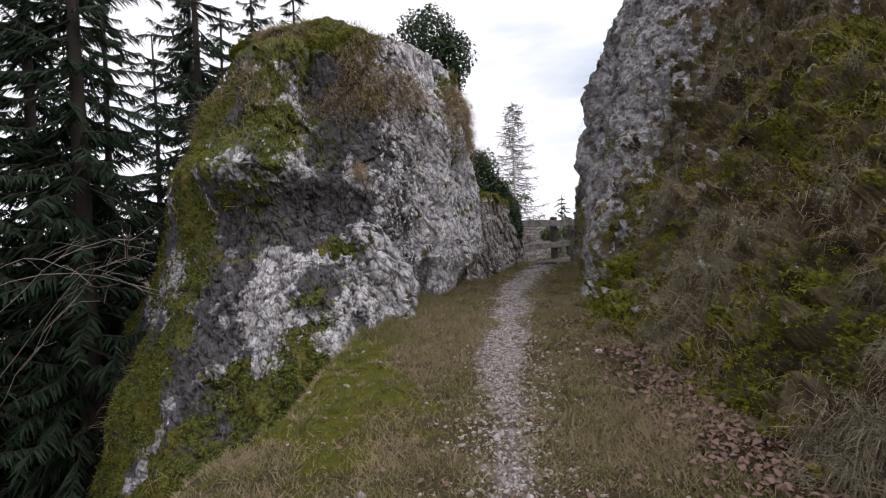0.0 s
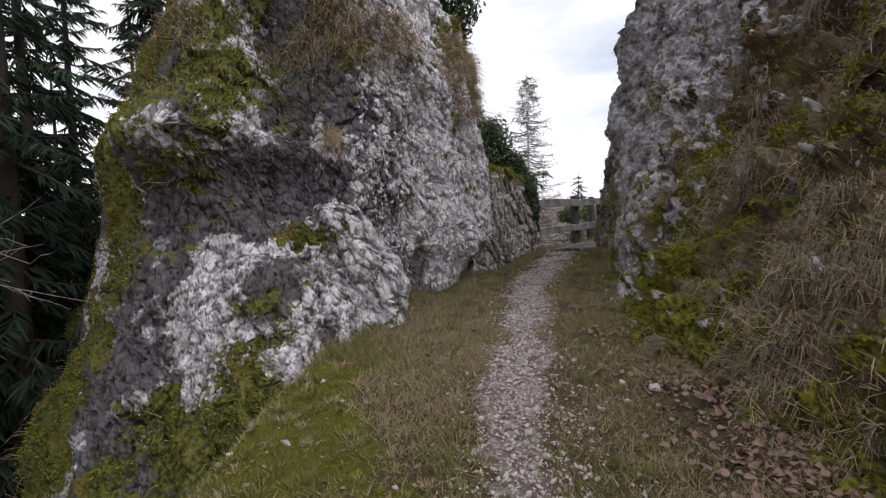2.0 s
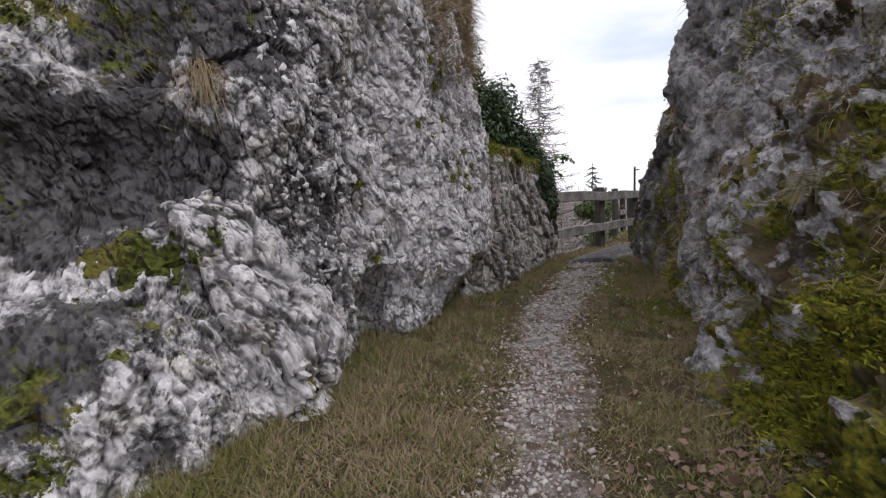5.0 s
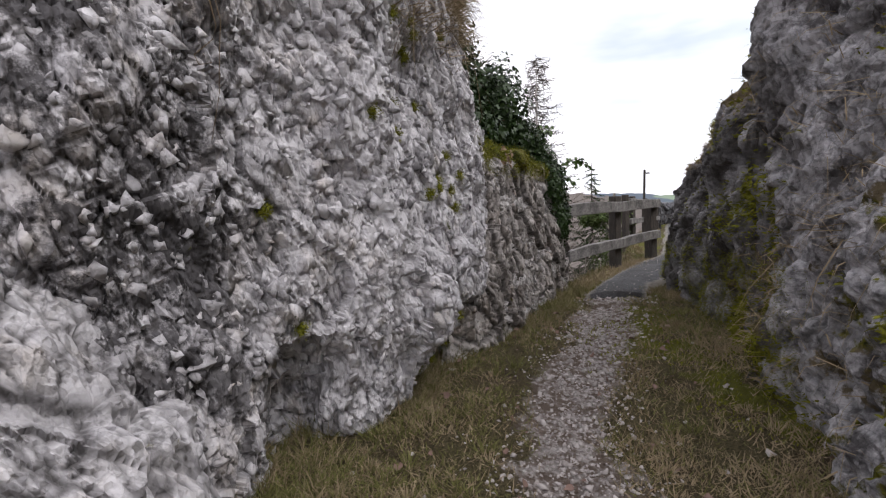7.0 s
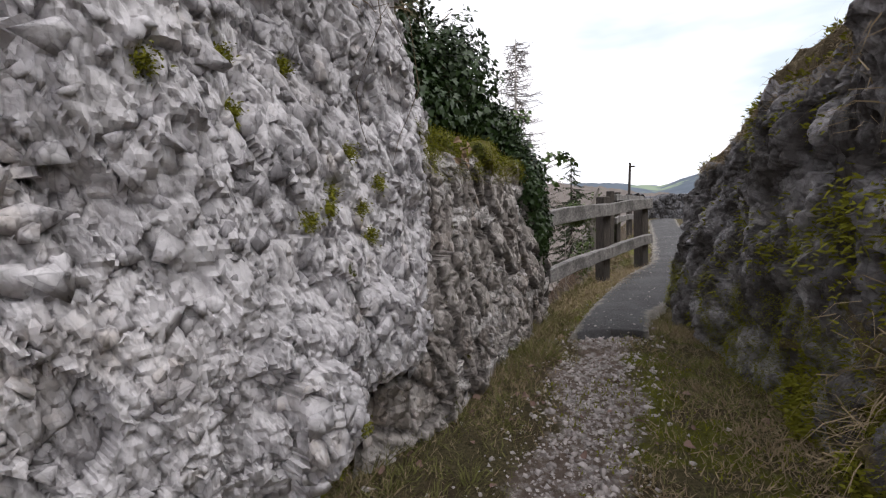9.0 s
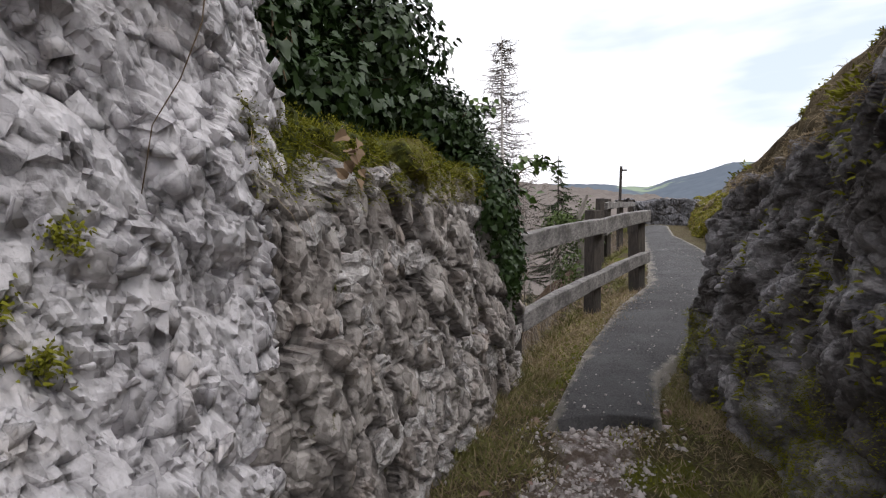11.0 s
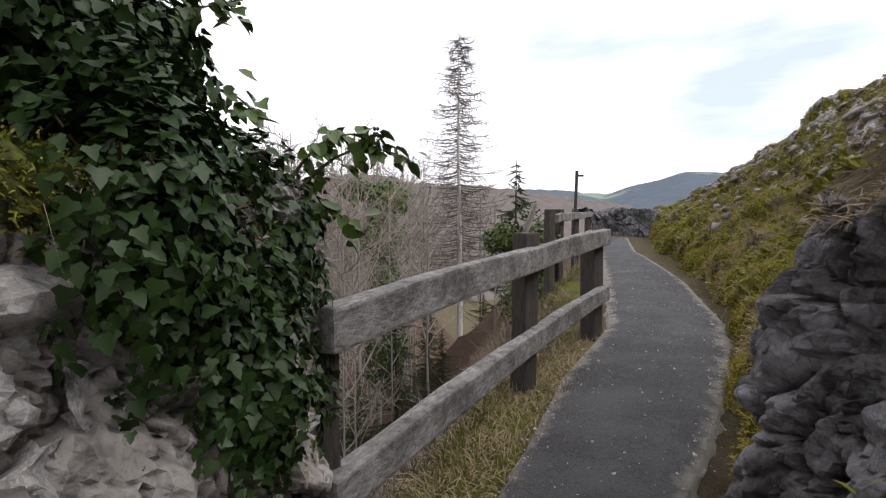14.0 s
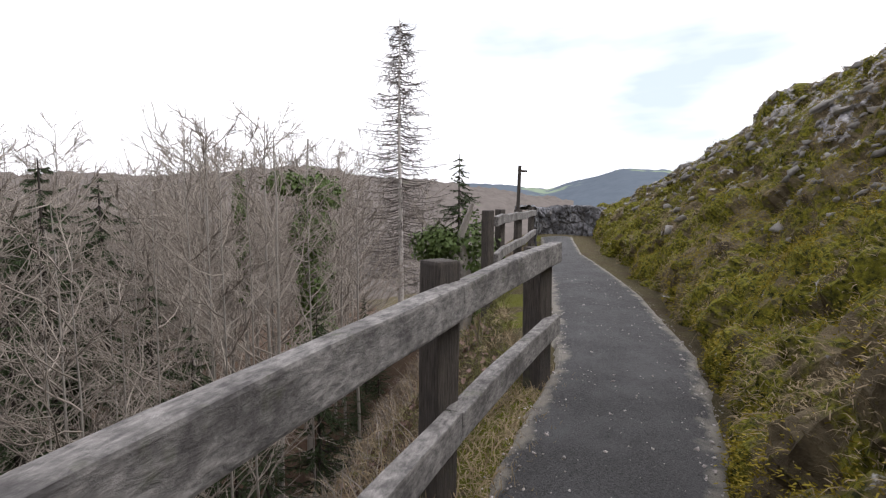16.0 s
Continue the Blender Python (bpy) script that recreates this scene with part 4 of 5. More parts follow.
L = np.repeat(rng.uniform(0.05, 0.15, n), each) * rng.uniform(0.5, 1.1, n * each)
fresh = np.repeat(rng.uniform(size=n) < 0.6, each)
stuff("grass", *blades(P[fresh], D[fresh], L[fresh], rng.uniform(0.003, 0.005, fresh.sum()), 0.35), M_GRASS, "green tufts of grass beside the trail", "grass")
stuff("grass", *blades(P[~fresh], D[~fresh], L[~fresh], rng.uniform(0.003, 0.005, (~fresh).sum()), 0.5), M_STRAW, "pale withered tufts of grass beside the trail", "grass")

# dead leaves in the gutter below the hillside, and thinly elsewhere
n = 3200
y = 0.9 + 4.6 * rng.uniform(0, 1, n) ** 1.4
x = 1.72 + rng.normal(0, 0.24, n) - 0.05 * np.clip(y - 3, 0, 3)
n2 = 600
y, x = np.r_[y, rng.uniform(1, 10.2, n2)], np.r_[x, rng.uniform(-1.3, 2.4, n2)]
n = n + n2
P = np.stack([x, y, ground_at(x, y) + rng.uniform(0.004, 0.028, n)], -1)
stuff("leaves", *leaf_mesh(P, rng.normal(size=(n, 3)) * 0.45 + (0, 0, 1), rng.normal(size=(n, 3)), rng.uniform(0.022, 0.06, n), LEAF_SHAPE, 0.5), M_LEAF, "fallen brown leaves gathered beside the trail", "leaves")

# ---- growth on the outcrop ----
moss_o = np.array([a.value for a in outcrop.data.attributes["moss"].data])
front = (oP[:, 1] < 9.0)
w_ = np.clip(moss_o - 0.35, 0, 1) * front * (fbm(oP, 5, 33, 3) > -0.1)
i = pick(oP, w_, 42000)
J = oP[i] + rng.normal(0, 0.012, (len(i), 3))
stuff("moss", *blades(J, oN[i] + rng.normal(0, 0.5, (len(i), 3)) + (0, 0, 0.4), rng.uniform(0.015, 0.04, len(i)), 0.011, 0.25), M_MOSS, "thick moss on the limestone outcrop", "moss")
clump = fbm(oP, 2.6, 44, 3)
w_ = np.clip((oP[:, 2] - 2.75) / 0.6, 0, 1) * front * (clump > 0.15) + 0.10 * (clump > 0.55) * (oP[:, 2] > 1.6) * front * (oP[:, 0] < -0.35) + 0.25 * np.clip((0.5 - oP[:, 2]), 0, 1) * (oP[:, 0] < -1) * (clump > 0.3)
i = pick(oP, w_, 15000)
out = oN[i] * 0.55 + rng.normal(0, 0.35, (len(i), 3)) + (0, 0, 0.5)
stuff("grass", *blades(oP[i] + rng.normal(0, 0.02, (len(i), 3)), out, rng.uniform(0.10, 0.36, len(i)), rng.uniform(0.003, 0.006, len(i)), rng.uniform(0.5, 1.1, len(i))), M_STRAW, "long dry grass hanging over the outcrop", "grass")


def tuft(places, material, label, count=260, length=0.22):
    P = np.concatenate([np.array(p) + rng.normal(0, 0.035, (count, 3)) for p in places])
    D = np.concatenate([np.tile((0.5, -0.75, 0.35), (count, 1)) for _ in places]) + rng.normal(0, 0.35, (len(P), 3))
    return stuff("grass", *blades(P, D, rng.uniform(0.5, 1.1, len(P)) * length, 0.004, rng.uniform(0.7, 1.2, len(P))), material, label, "grass")


hold = oP[np.argmin(((oP - (-1.07, 6.30, 2.42)) ** 2).sum(-1))]
tuft([hold, hold + (0.02, 0, -0.06)], M_STRAW, "hanging tuft of dry grass on the rock face", 330, 0.24)
face_ok = (oP[:, 0] > -0.75) & (oP[:, 1] < 8.9) & (oP[:, 2] < 3.6) & (oN[:, 2] < 0.6) & (moss_o < 0.4)
i = pick(oP, face_ok * np.where(oP[:, 1] > 6.2, 2.0, 1.0), 4500)
near = (oP[i, 1] > 6.3) & (oP[i, 1] < 8.5) & (oP[i, 2] > 0.8) & (oP[i, 2] < 2.6) & (oP[i, 0] > -0.8)
i = np.r_[i[near], i[~near]]
V, F = chips(oP[i] - oN[i] * 0.006, oN[i], np.clip(rng.lognormal(math.log(0.022), 0.5, len(i)), 0.010, 0.065), 0.5)
for j in range(300):
    me = bpy.data.meshes.new("stone")
    me.from_pydata(V[j * 8:j * 8 + 8].tolist(), [], F[:12].tolist())
    me.materials.append(M_ROCK_L)
    new("stone", me).parent = outcrop
V, F = V[2400:], F[3600:] - 2400
stuff("stones", V, F, M_ROCK_L, "angular stones cemented in the rock face", "stones")
pads = pick(oP, face_ok * (oP[:, 0] > -0.6) * (clump > 0.25), 34)
J = np.concatenate([oP[k] + rng.normal(0, 0.016, (330, 3)) for k in pads])
stuff("moss", *blades(J, np.repeat(oN[pads], 330, 0) + rng.normal(0, 0.6, (len(J), 3)), rng.uniform(0.006, 0.016, len(J)), 0.006, 0.2), M_MOSS, "small moss cushions on the rock face", "moss")

# bramble runners trailing down the outcrop
tops_o = pick(oP, (oP[:, 2] > 2.7) * (oP[:, 2] < 3.6) * (oP[:, 1] < 8.3) * (oP[:, 0] > -2.2), 16)
runs = []
for k in tops_o:
    L_ = rng.uniform(0.3, 0.8)
    s = np.linspace(0, 1, 10)[:, None]
    h_ = np.array([oN[k, 0], oN[k, 1], 0.0])
    runs.append((oP[k] + h_ * (0.04 + 0.16 * np.sin(s * 2.4)) + np.array([0, 0, -1.0]) * L_ * s ** 1.3 + np.cumsum(rng.normal(0, 0.03, (10, 3)), 0), 0.0022, 0.001))
stuff("brambles", *tubes(runs, 4), M_IVY_STEM, "thin bramble runners hanging down the rock", "brambles")

# ---- growth on the hillside ----
rock_r = np.array([a.value for a in right_rock.data.attributes["rock"].data])
near_r = (rP[:, 1] > 0.3) & (rP[:, 1] < 11) & (rP[:, 2] < 6.5)
clump = fbm(rP, 2.2, 61, 4)
w_ = near_r * np.clip(0.55 - rock_r, 0.02, 1) * np.clip(clump + 0.25, 0, 1) * (rP[:, 1] < 7.9)
i = pick(rP, w_, 60000)
out = rN[i] * 0.5 + rng.normal(0, 0.4, (len(i), 3)) + (0, 0, 0.45)
stuff("grass", *blades(rP[i] + rng.normal(0, 0.02, (len(i), 3)), out, rng.uniform(0.07, 0.30, len(i)), rng.uniform(0.003, 0.006, len(i)), rng.uniform(0.5, 1.2, len(i))), M_STRAW, "dry grass hanging down the steep hillside", "grass")
w_ = near_r * np.clip(-clump + 0.1, 0, 1) * np.clip(0.9 - rock_r, 0.02, 1) * (rP[:, 1] > 1)
i = pick(rP, w_ * (fbm(rP, 3.0, 63, 3) > -0.15), 110000)
stuff("moss", *blades(rP[i] + rng.normal(0, 0.015, (len(i), 3)), rN[i] + rng.normal(0, 0.5, (len(i), 3)) + (0, 0, 0.3), rng.uniform(0.015, 0.045, len(i)), 0.011, 0.3), M_MOSS, "thick cushions of moss on the hillside", "moss")
w_ = near_r * (rP[:, 1] > 7.2) * (rP[:, 2] < 1.5) * (clump > -0.2)
i = pick(rP, w_, 40000)
stuff("moss", *blades(rP[i] + rng.normal(0, 0.015, (len(i), 3)), rN[i] + rng.normal(0, 0.5, (len(i), 3)) + (0, 0, 0.3), rng.uniform(0.006, 0.015, len(i)), 0.0035, 0.3), M_MOSS, "moss at the foot of the dark rock", "moss")
tops = near_r & (np.tile(np.arange(250), 860) > 180) & (rP[:, 1] > 7.9)
i = pick(rP, tops * (0.3 + np.clip(clump, 0, 1)), 12000)
stuff("grass", *blades(rP[i], rN[i] * 0.4 + rng.normal(0, 0.5, (len(i), 3)) + (0, 0, 0.5), rng.uniform(0.025, 0.07, len(i)), 0.003, 0.5), M_STRAW, "yellowed grass on top of the rock gate", "grass")

M_RUBBLE = plain("bank_stone", (0.10, 0.095, 0.088), (0.33, 0.31, 0.29), 11, 0.92, 0.2, 0.02, "island", 0.5)
# ---- growth and stones on the bank ----
clump = fbm(bP, 1.8, 81, 4)
near_b = (bP[:, 1] < 24) & (bP[:, 2] < 6)
i = pick(bP, near_b * np.clip(clump + 0.3, 0, 1) * np.clip(22 - bP[:, 1], 1, 12), 60000)
stuff("grass", *blades(bP[i] + rng.normal(0, 0.03, (len(i), 3)), bN[i] * 0.6 + rng.normal(0, 0.45, (len(i), 3)) + (0, 0, 0.3), rng.uniform(0.035, 0.10, len(i)), rng.uniform(0.003, 0.006, len(i)), 0.6), M_STRAW, "yellowed grass on the bank", "grass")
i = pick(bP, near_b * np.clip(-clump + 0.4, 0, 1) * np.clip(20 - bP[:, 1], 1, 12), 170000)
stuff("moss", *blades(bP[i] + rng.normal(0, 0.02, (len(i), 3)), bN[i] + rng.normal(0, 0.5, (len(i), 3)), rng.uniform(0.010, 0.028, len(i)), 0.007, 0.2), M_MOSS_GOLD, "golden olive moss on the bank", "moss")
stony = near_b * np.clip((bP[:, 2] - 1.9) / 1.0, 0.06, 1) * (bP[:, 1] > 11.2) * (0.25 + (fbm(bP, 1.1, 82, 3) > 0.0))
i = pick(bP, stony * (bP[:, 2] > 1.7), 1700)
V, F = chips(bP[i], bN[i] + (0, 0, 0.6), np.clip(rng.lognormal(math.log(0.045), 0.5, len(i)), 0.02, 0.11), 0.5)
stuff("stones", V, F, M_RUBBLE, "grey rubble stones lying on the bank", "stones")

# hanging tussocks
M_TUSSOCK = leafy("tussock_grass", (0.055, 0.052, 0.032), (0.29, 0.25, 0.17), 0.8, 0.2)
tk = pick(rP, near_r * (rP[:, 1] > 1.0) * (rP[:, 1] < 7.0) * (rP[:, 2] < 4.5) * np.clip(0.55 - rock_r, 0, 1) * np.clip(fbm(rP, 2.2, 61, 4) + 0.1, 0, 1), 420)
J = np.concatenate([rP[k] + rng.normal(0, 0.03, (140, 3)) for k in tk])
D = np.repeat(rN[tk] * 0.8 + (0, 0, 0.35), 140, 0) + rng.normal(0, 0.35, (len(J), 3))
stuff("grass", *blades(J, D, rng.uniform(0.08, 0.27, len(J)), rng.uniform(0.003, 0.0055, len(J)), rng.uniform(0.8, 1.4, len(J))), M_TUSSOCK, "drooping tussocks of dry grass on the hillside", "grass")
# pale stones that stick out of the hillside
stick = near_r * np.clip(fbm(rP, 1.6, 93, 3) - 0.05, 0, 1) * (rP[:, 1] > 2.2) * (rP[:, 1] < 7.2) * (rP[:, 2] > 0.9)
i = pick(rP, stick, 90)
V, F = chips(rP[i], rN[i], np.clip(rng.lognormal(math.log(0.03), 0.5, len(i)), 0.015, 0.08), 0.6)
stuff("stones", V, F, M_RUBBLE, "grey stones sticking out of the hillside", "stones")
for x, y, z, s in ((2.46, 5.27, 1.84, 0.10), (2.86, 5.1, 2.2, 0.12), (2.36, 5.9, 1.45, 0.08)):
    V, F = chips(np.array([(x, y, z)]), np.array([(-0.8, -0.35, 0.5)]), s, 0.7, 0.2)
    bm = bmesh.new()
    vs = [bm.verts.new(v) for v in V]
    for f in F:
        bm.faces.new([vs[k] for k in f])
    bmesh.ops.subdivide_edges(bm, edges=bm.edges[:], cuts=4, use_grid_fill=True)
    for v in bm.verts:
        v.co += noise.noise_vector(v.co * 8) * 0.04 + noise.noise_vector(v.co * 24) * 0.016
    tagged(part("boulder", bm, M_ROCK_L, None), "pale boulder set in the mossy hillside", "boulder")
# loose grit on the asphalt and along its edges
n = 1300
u_, k_ = rng.uniform(0, 1, n), rng.integers(0, 170, n)
u_ = np.where(rng.uniform(size=n) < 0.6, np.where(u_ < 0.5, u_ * 0.24, 1 - (1 - u_) * 0.24), u_)
q = al[k_] * (1 - u_[:, None]) + ar[k_] * u_[:, None] + rng.normal(0, 0.03, (n, 2))
P = np.column_stack([q, ground_z(q[:, 0], q[:, 1]) + 0.036 + 0.03 * np.sin(np.clip(u_, 0, 1) * math.pi)])
stuff("gravel", *chips(P, np.tile((0, 0, 1.0), (n, 1)), np.clip(rng.lognormal(math.log(0.006), 0.45, n), 0.003, 0.02), 0.6), M_PEBBLE, "pale grit scattered on the asphalt path", "gravel")

# bushes and grass on the mossy ledge under the railing
n = 5000
t_ = rng.uniform(0, 1, n)
x, y = 1.7 + 2.1 * t_ + rng.normal(-0.1, 0.2, n), 10.3 + 2.9 * t_ + rng.normal(0, 0.15, n)
P = np.stack([x, y, ground_at(x, y)], -1)
stuff("grass", *blades(P, rng.normal(size=(n, 3)) * 0.6 + (0, 0, 0.8), rng.uniform(0.05, 0.16, n), 0.005, 0.4), M_STRAW, "dry grass on the ledge under the railing", "grass")


n = 14000
y = rng.uniform(10.6, 17.5, n)
x = np.interp(y, LEFT_Y, LEFT_X) + 0.1 - rng.uniform(0, 1, n) ** 1.4 * 2.2
P = np.stack([x, y, ground_at(x, y) - 0.01], -1)
lush = fbm(P, 1.6, 55, 3) > -0.05
stuff("grass", *blades(P[lush], rng.normal(size=(lush.sum(), 3)) * 0.5 + (-0.2, -0.2, 0.8), rng.uniform(0.06, 0.22, lush.sum()), 0.006, 0.45), M_GRASS, "green and yellow grass on the lip of the slope", "grass")
stuff("grass", *blades(P[~lush], rng.normal(size=((~lush).sum(), 3)) * 0.5 + (-0.2, -0.2, 0.8), rng.uniform(0.08, 0.32, (~lush).sum()), 0.006, 0.5), M_STRAW, "withered stalks on the lip of the slope", "grass")

# brown undergrowth on the steep side below the railing
n = 40000
y = rng.uniform(10.4, 24, n)
x = np.interp(y, LEFT_Y, LEFT_X) - 0.2 - rng.uniform(0, 1, n) ** 1.5 * 8
keep = fbm(np.stack([x, y, 0 * x], -1), 1.0, 77, 3) > -0.25
x, y = x[keep], y[keep]
n = len(x)
P = np.stack([x, y, ground_at(x, y) - 0.02], -1)
D = rng.normal(size=(n, 3)) * 0.5 + (0.1, -0.1, 0.9)
L = rng.uniform(0.12, 0.75, n) ** 1.3
half = rng.uniform(size=n) < 0.5
stuff("undergrowth", *blades(P[half], D[half], L[half], 0.008, 0.35), M_STRAW, "tangled dry stalks below the railing", "undergrowth")
stuff("undergrowth", *blades(P[~half], D[~half], L[~half], 0.009, 0.2), M_TWIG, "brown twiggy undergrowth below the railing", "undergrowth")
n = 3500
y = rng.uniform(10.4, 22, n)
x = np.interp(y, LEFT_Y, LEFT_X) - 0.1 - rng.uniform(0, 1, n) ** 1.3 * 6
P = np.stack([x, y, ground_at(x, y) + 0.01], -1)
stuff("leaves", *leaf_mesh(P, rng.normal(size=(n, 3)) * 0.4 + (-0.5, 0, 0.8), rng.normal(size=(n, 3)), rng.uniform(0.05, 0.10, n), LEAF_SHAPE, 0.5), M_LEAF, "fallen brown leaves on the slope below the railing", "leaves")

# withered leaves caught on the wall face
sprig0 = tagged(new("withered_leaves"), "withered pale brown leaves hanging on the wall", "leaves")
M_WITHERED = leafy("withered_leaf", (0.13, 0.085, 0.05), (0.30, 0.21, 0.135), 0.7, 0.2)
for k in range(11):
    P = np.array([(0.86, 8.60, 2.27)]) + rng.normal(0, 0.035, (1, 3)) * (0.5, 1, 1.4)
    V, F = leaf_mesh(P, np.array([(0.8, -0.5, 0.2)]) + rng.normal(0, 0.4, (1, 3)), np.array([(0.1, 0, -1.0)]) + rng.normal(0, 0.5, (1, 3)), np.array([rng.uniform(0.03, 0.055)]), LEAF_SHAPE, 0.6)
    mesh_object("leaf", V, F, M_WITHERED, sprig0)

# ---- ivy ----
def ivy(name, blobs, count, size, label, hang=0.6, parts=0):
    """Ivy: a stem mesh and glossy leaves over uneven lobes (centre, radii)."""
    thing = tagged(new(name), label, "ivy")
    vol = np.array([b[1][0] * b[1][1] + b[1][1] * b[1][2] for b in blobs])
    which = rng.choice(len(blobs), count, p=vol / vol.sum())
    C, R = np.array([b[0] for b in blobs])[which], np.array([b[1] for b in blobs])[which]
    d = unit(rng.normal(size=(count, 3)))
    r = rng.uniform(0.25, 1.0, count) ** 0.5 * (1 + 0.30 * fbm(d * 2 + C, 1.6, 5, 3))
    P = C + d * R * r[:, None]
    N = d * 0.9 + rng.normal(0, 0.45, (count, 3)) + (0, 0, 0.35)
    T = d * 0.35 + rng.normal(0, 0.5, (count, 3)) + (0, 0, -hang)
    V, F = leaf_mesh(P, N, T, rng.uniform(0.55, 1.15, count) * size, IVY_SHAPE, 0.2)
    k = len(IVY_SHAPE)
    if parts:
        for j in range(parts):
            me = bpy.data.meshes.new("leaf")
            me.from_pydata(V[j * (k + 1):(j + 1) * (k + 1)].tolist(), [], (F[:k]).tolist())
            me.materials.append(M_IVY)
            lf = new("leaf", me)
            lf.parent = thing
        V, F = V[parts * (k + 1):], F[parts * k:] - parts * (k + 1)
    fol = stuff("foliage", V, F, M_IVY, "", "")
    fol.parent = thing
    SV, SF = [], []
    for c, rr in blobs:
        for _ in range(9):
            a = np.array(c) + rng.normal(size=3) * np.array(rr) * 0.2
            b = np.array(c) + unit(rng.normal(size=3)) * np.array(rr) * 0.95
            SV.append((a, b))
    tv, tf = tubes([(np.array([a, (a + b) / 2 + rng.normal(0, 0.03, 3), b]), 0.008, 0.003) for a, b in SV], 4)
    st = stuff("stemwork", tv, tf, M_IVY_STEM, "", "")
    st.parent = thing
    return thing


ivy("ivy", [((1.50, 10.38, 2.08), (0.19, 0.2, 0.34)), ((1.55, 10.42, 1.66), (0.14, 0.16, 0.30)), ((1.12, 10.1, 2.56), (0.3, 0.3, 0.3)), ((1.25, 10.24, 2.56), (0.16, 0.18, 0.2)), ((1.44, 10.44, 1.95), (0.2, 0.18, 0.42)), ((1.50, 10.14, 1.80), (0.17, 0.24, 0.36)), ((1.38, 9.98, 2.15), (0.2, 0.28, 0.35)), ((1.56, 10.32, 1.45), (0.1, 0.1, 0.25)),
            ((1.32, 10.2, 2.3), (0.26, 0.22, 0.18))], 24000, 0.036, "glossy dark green ivy hanging over the wall end", 0.8, 300)
ivy("ivy", [((0.75, 9.75, 2.95), (0.45, 0.42, 0.48)), ((0.25, 9.55, 3.15), (0.5, 0.5, 0.6)), ((0.8, 10.0, 3.0), (0.25, 0.28, 0.3)), ((0.35, 9.2, 2.85), (0.35, 0.35, 0.35)), ((-0.2, 9.3, 3.3), (0.5, 0.5, 0.7)), ((0.45, 9.45, 2.6), (0.55, 0.5, 0.3)), ((0.9, 9.85, 2.62), (0.4, 0.35, 0.3))], 24000, 0.047, "bushy green ivy crowning the stone wall", 0.6)
ivy("ivy", [((0.38, 8.75, 3.0), (0.22, 0.24, 0.5)), ((0.28, 8.75, 3.7), (0.32, 0.35, 0.5)), ((0.52, 8.8, 2.62), (0.14, 0.2, 0.22)), ((0.1, 8.6, 4.3), (0.42, 0.4, 0.5)), ((-0.1, 8.3, 5.0), (0.55, 0.5, 0.5)), ((0.3, 8.5, 4.7), (0.4, 0.4, 0.5))], 9000, 0.055, "ivy climbing the corner of the outcrop", 0.6)
# trailing ivy sprigs with berries at the wall end
M_IVY_SPRIG = leafy("ivy_sprig_leaf", (0.025, 0.055, 0.010), (0.11, 0.17, 0.03), 0.42, 0.3, 0.0, 6)
sprig = tagged(new("ivy_sprig"), "trailing ivy sprigs with black berry heads", "ivy")
lines, LP = [], []
for a, b in (((1.55, 10.36, 2.2), (1.92, 10.34, 2.34)), ((1.55, 10.34, 2.24), (1.84, 10.36, 2.38)), ((1.3, 10.24, 2.6), (1.48, 10.26, 2.70)), ((1.3, 10.3, 2.4), (1.5, 10.34, 2.46)), ((1.55, 10.36, 2.1), (1.76, 10.36, 2.14))):
    a, b = np.array(a), np.array(b)
    s_ = np.linspace(0, 1, 8)[:, None]
    pts = a + (b - a) * s_ + (0, 0, 0.10) * np.sin(s_ * 3)
    lines.append((pts, 0.006, 0.002))
    LP.append(np.repeat(pts[2:], 6, 0) + rng.normal(0, 0.022, (36, 3)))
st = stuff("stemwork", *tubes(lines, 5), M_IVY_STEM, "", "")
st.parent = sprig
LP = np.concatenate(LP)
lf = stuff("foliage", *leaf_mesh(LP, rng.normal(0, 0.5, LP.shape) + (0.3, -0.4, 0.6), rng.normal(0, 0.3, LP.shape) + (0.3, 0, -0.9), rng.uniform(0.035, 0.062, len(LP)), LEAF_SHAPE, 0.3), M_IVY_SPRIG, "", "")
lf.parent = sprig
M_BERRY = plain("ivy_berry", (0.012, 0.012, 0.016), (0.04, 0.035, 0.045), 30, 0.5, 0.4, 0)
for pts, _, _ in lines[1:3]:
    bm = bmesh.new()
    for k in range(14):
        bmesh.ops.create_icosphere(bm, subdivisions=1, radius=0.006, matrix=Matrix.Translation(Vector(pts[-1]) + Vector(rng.normal(0, 0.012, 3)) + Vector((0, 0, 0.03))))
    part("berries", bm, M_BERRY, sprig, "black ivy berries")
# moss and brown tangle on the wall's top
top_m = np.clip((mP[:, 2] - 2.12) / 0.15, 0, 1) * (mP[:, 1] < 10.6)
i = pick(mP, top_m, 90000)
stuff("moss", *blades(mP[i] + rng.normal(0, 0.015, (len(i), 3)), mN[i] + rng.normal(0, 0.5, (len(i), 3)) + (0, 0, 0.2), rng.uniform(0.007, 0.018, len(i)), 0.004, 0.4), M_MOSS, "mossy cushions on top of the stone wall", "moss")
i = pick(mP, top_m * (mP[:, 2] < 2.5), 600)
stuff("grass", *blades(mP[i], mN[i] + rng.normal(0, 0.4, (len(i), 3)), rng.uniform(0.06, 0.18, len(i)), 0.0018, 1.0), M_STRAW, "dry stalks hanging from the wall top", "grass")


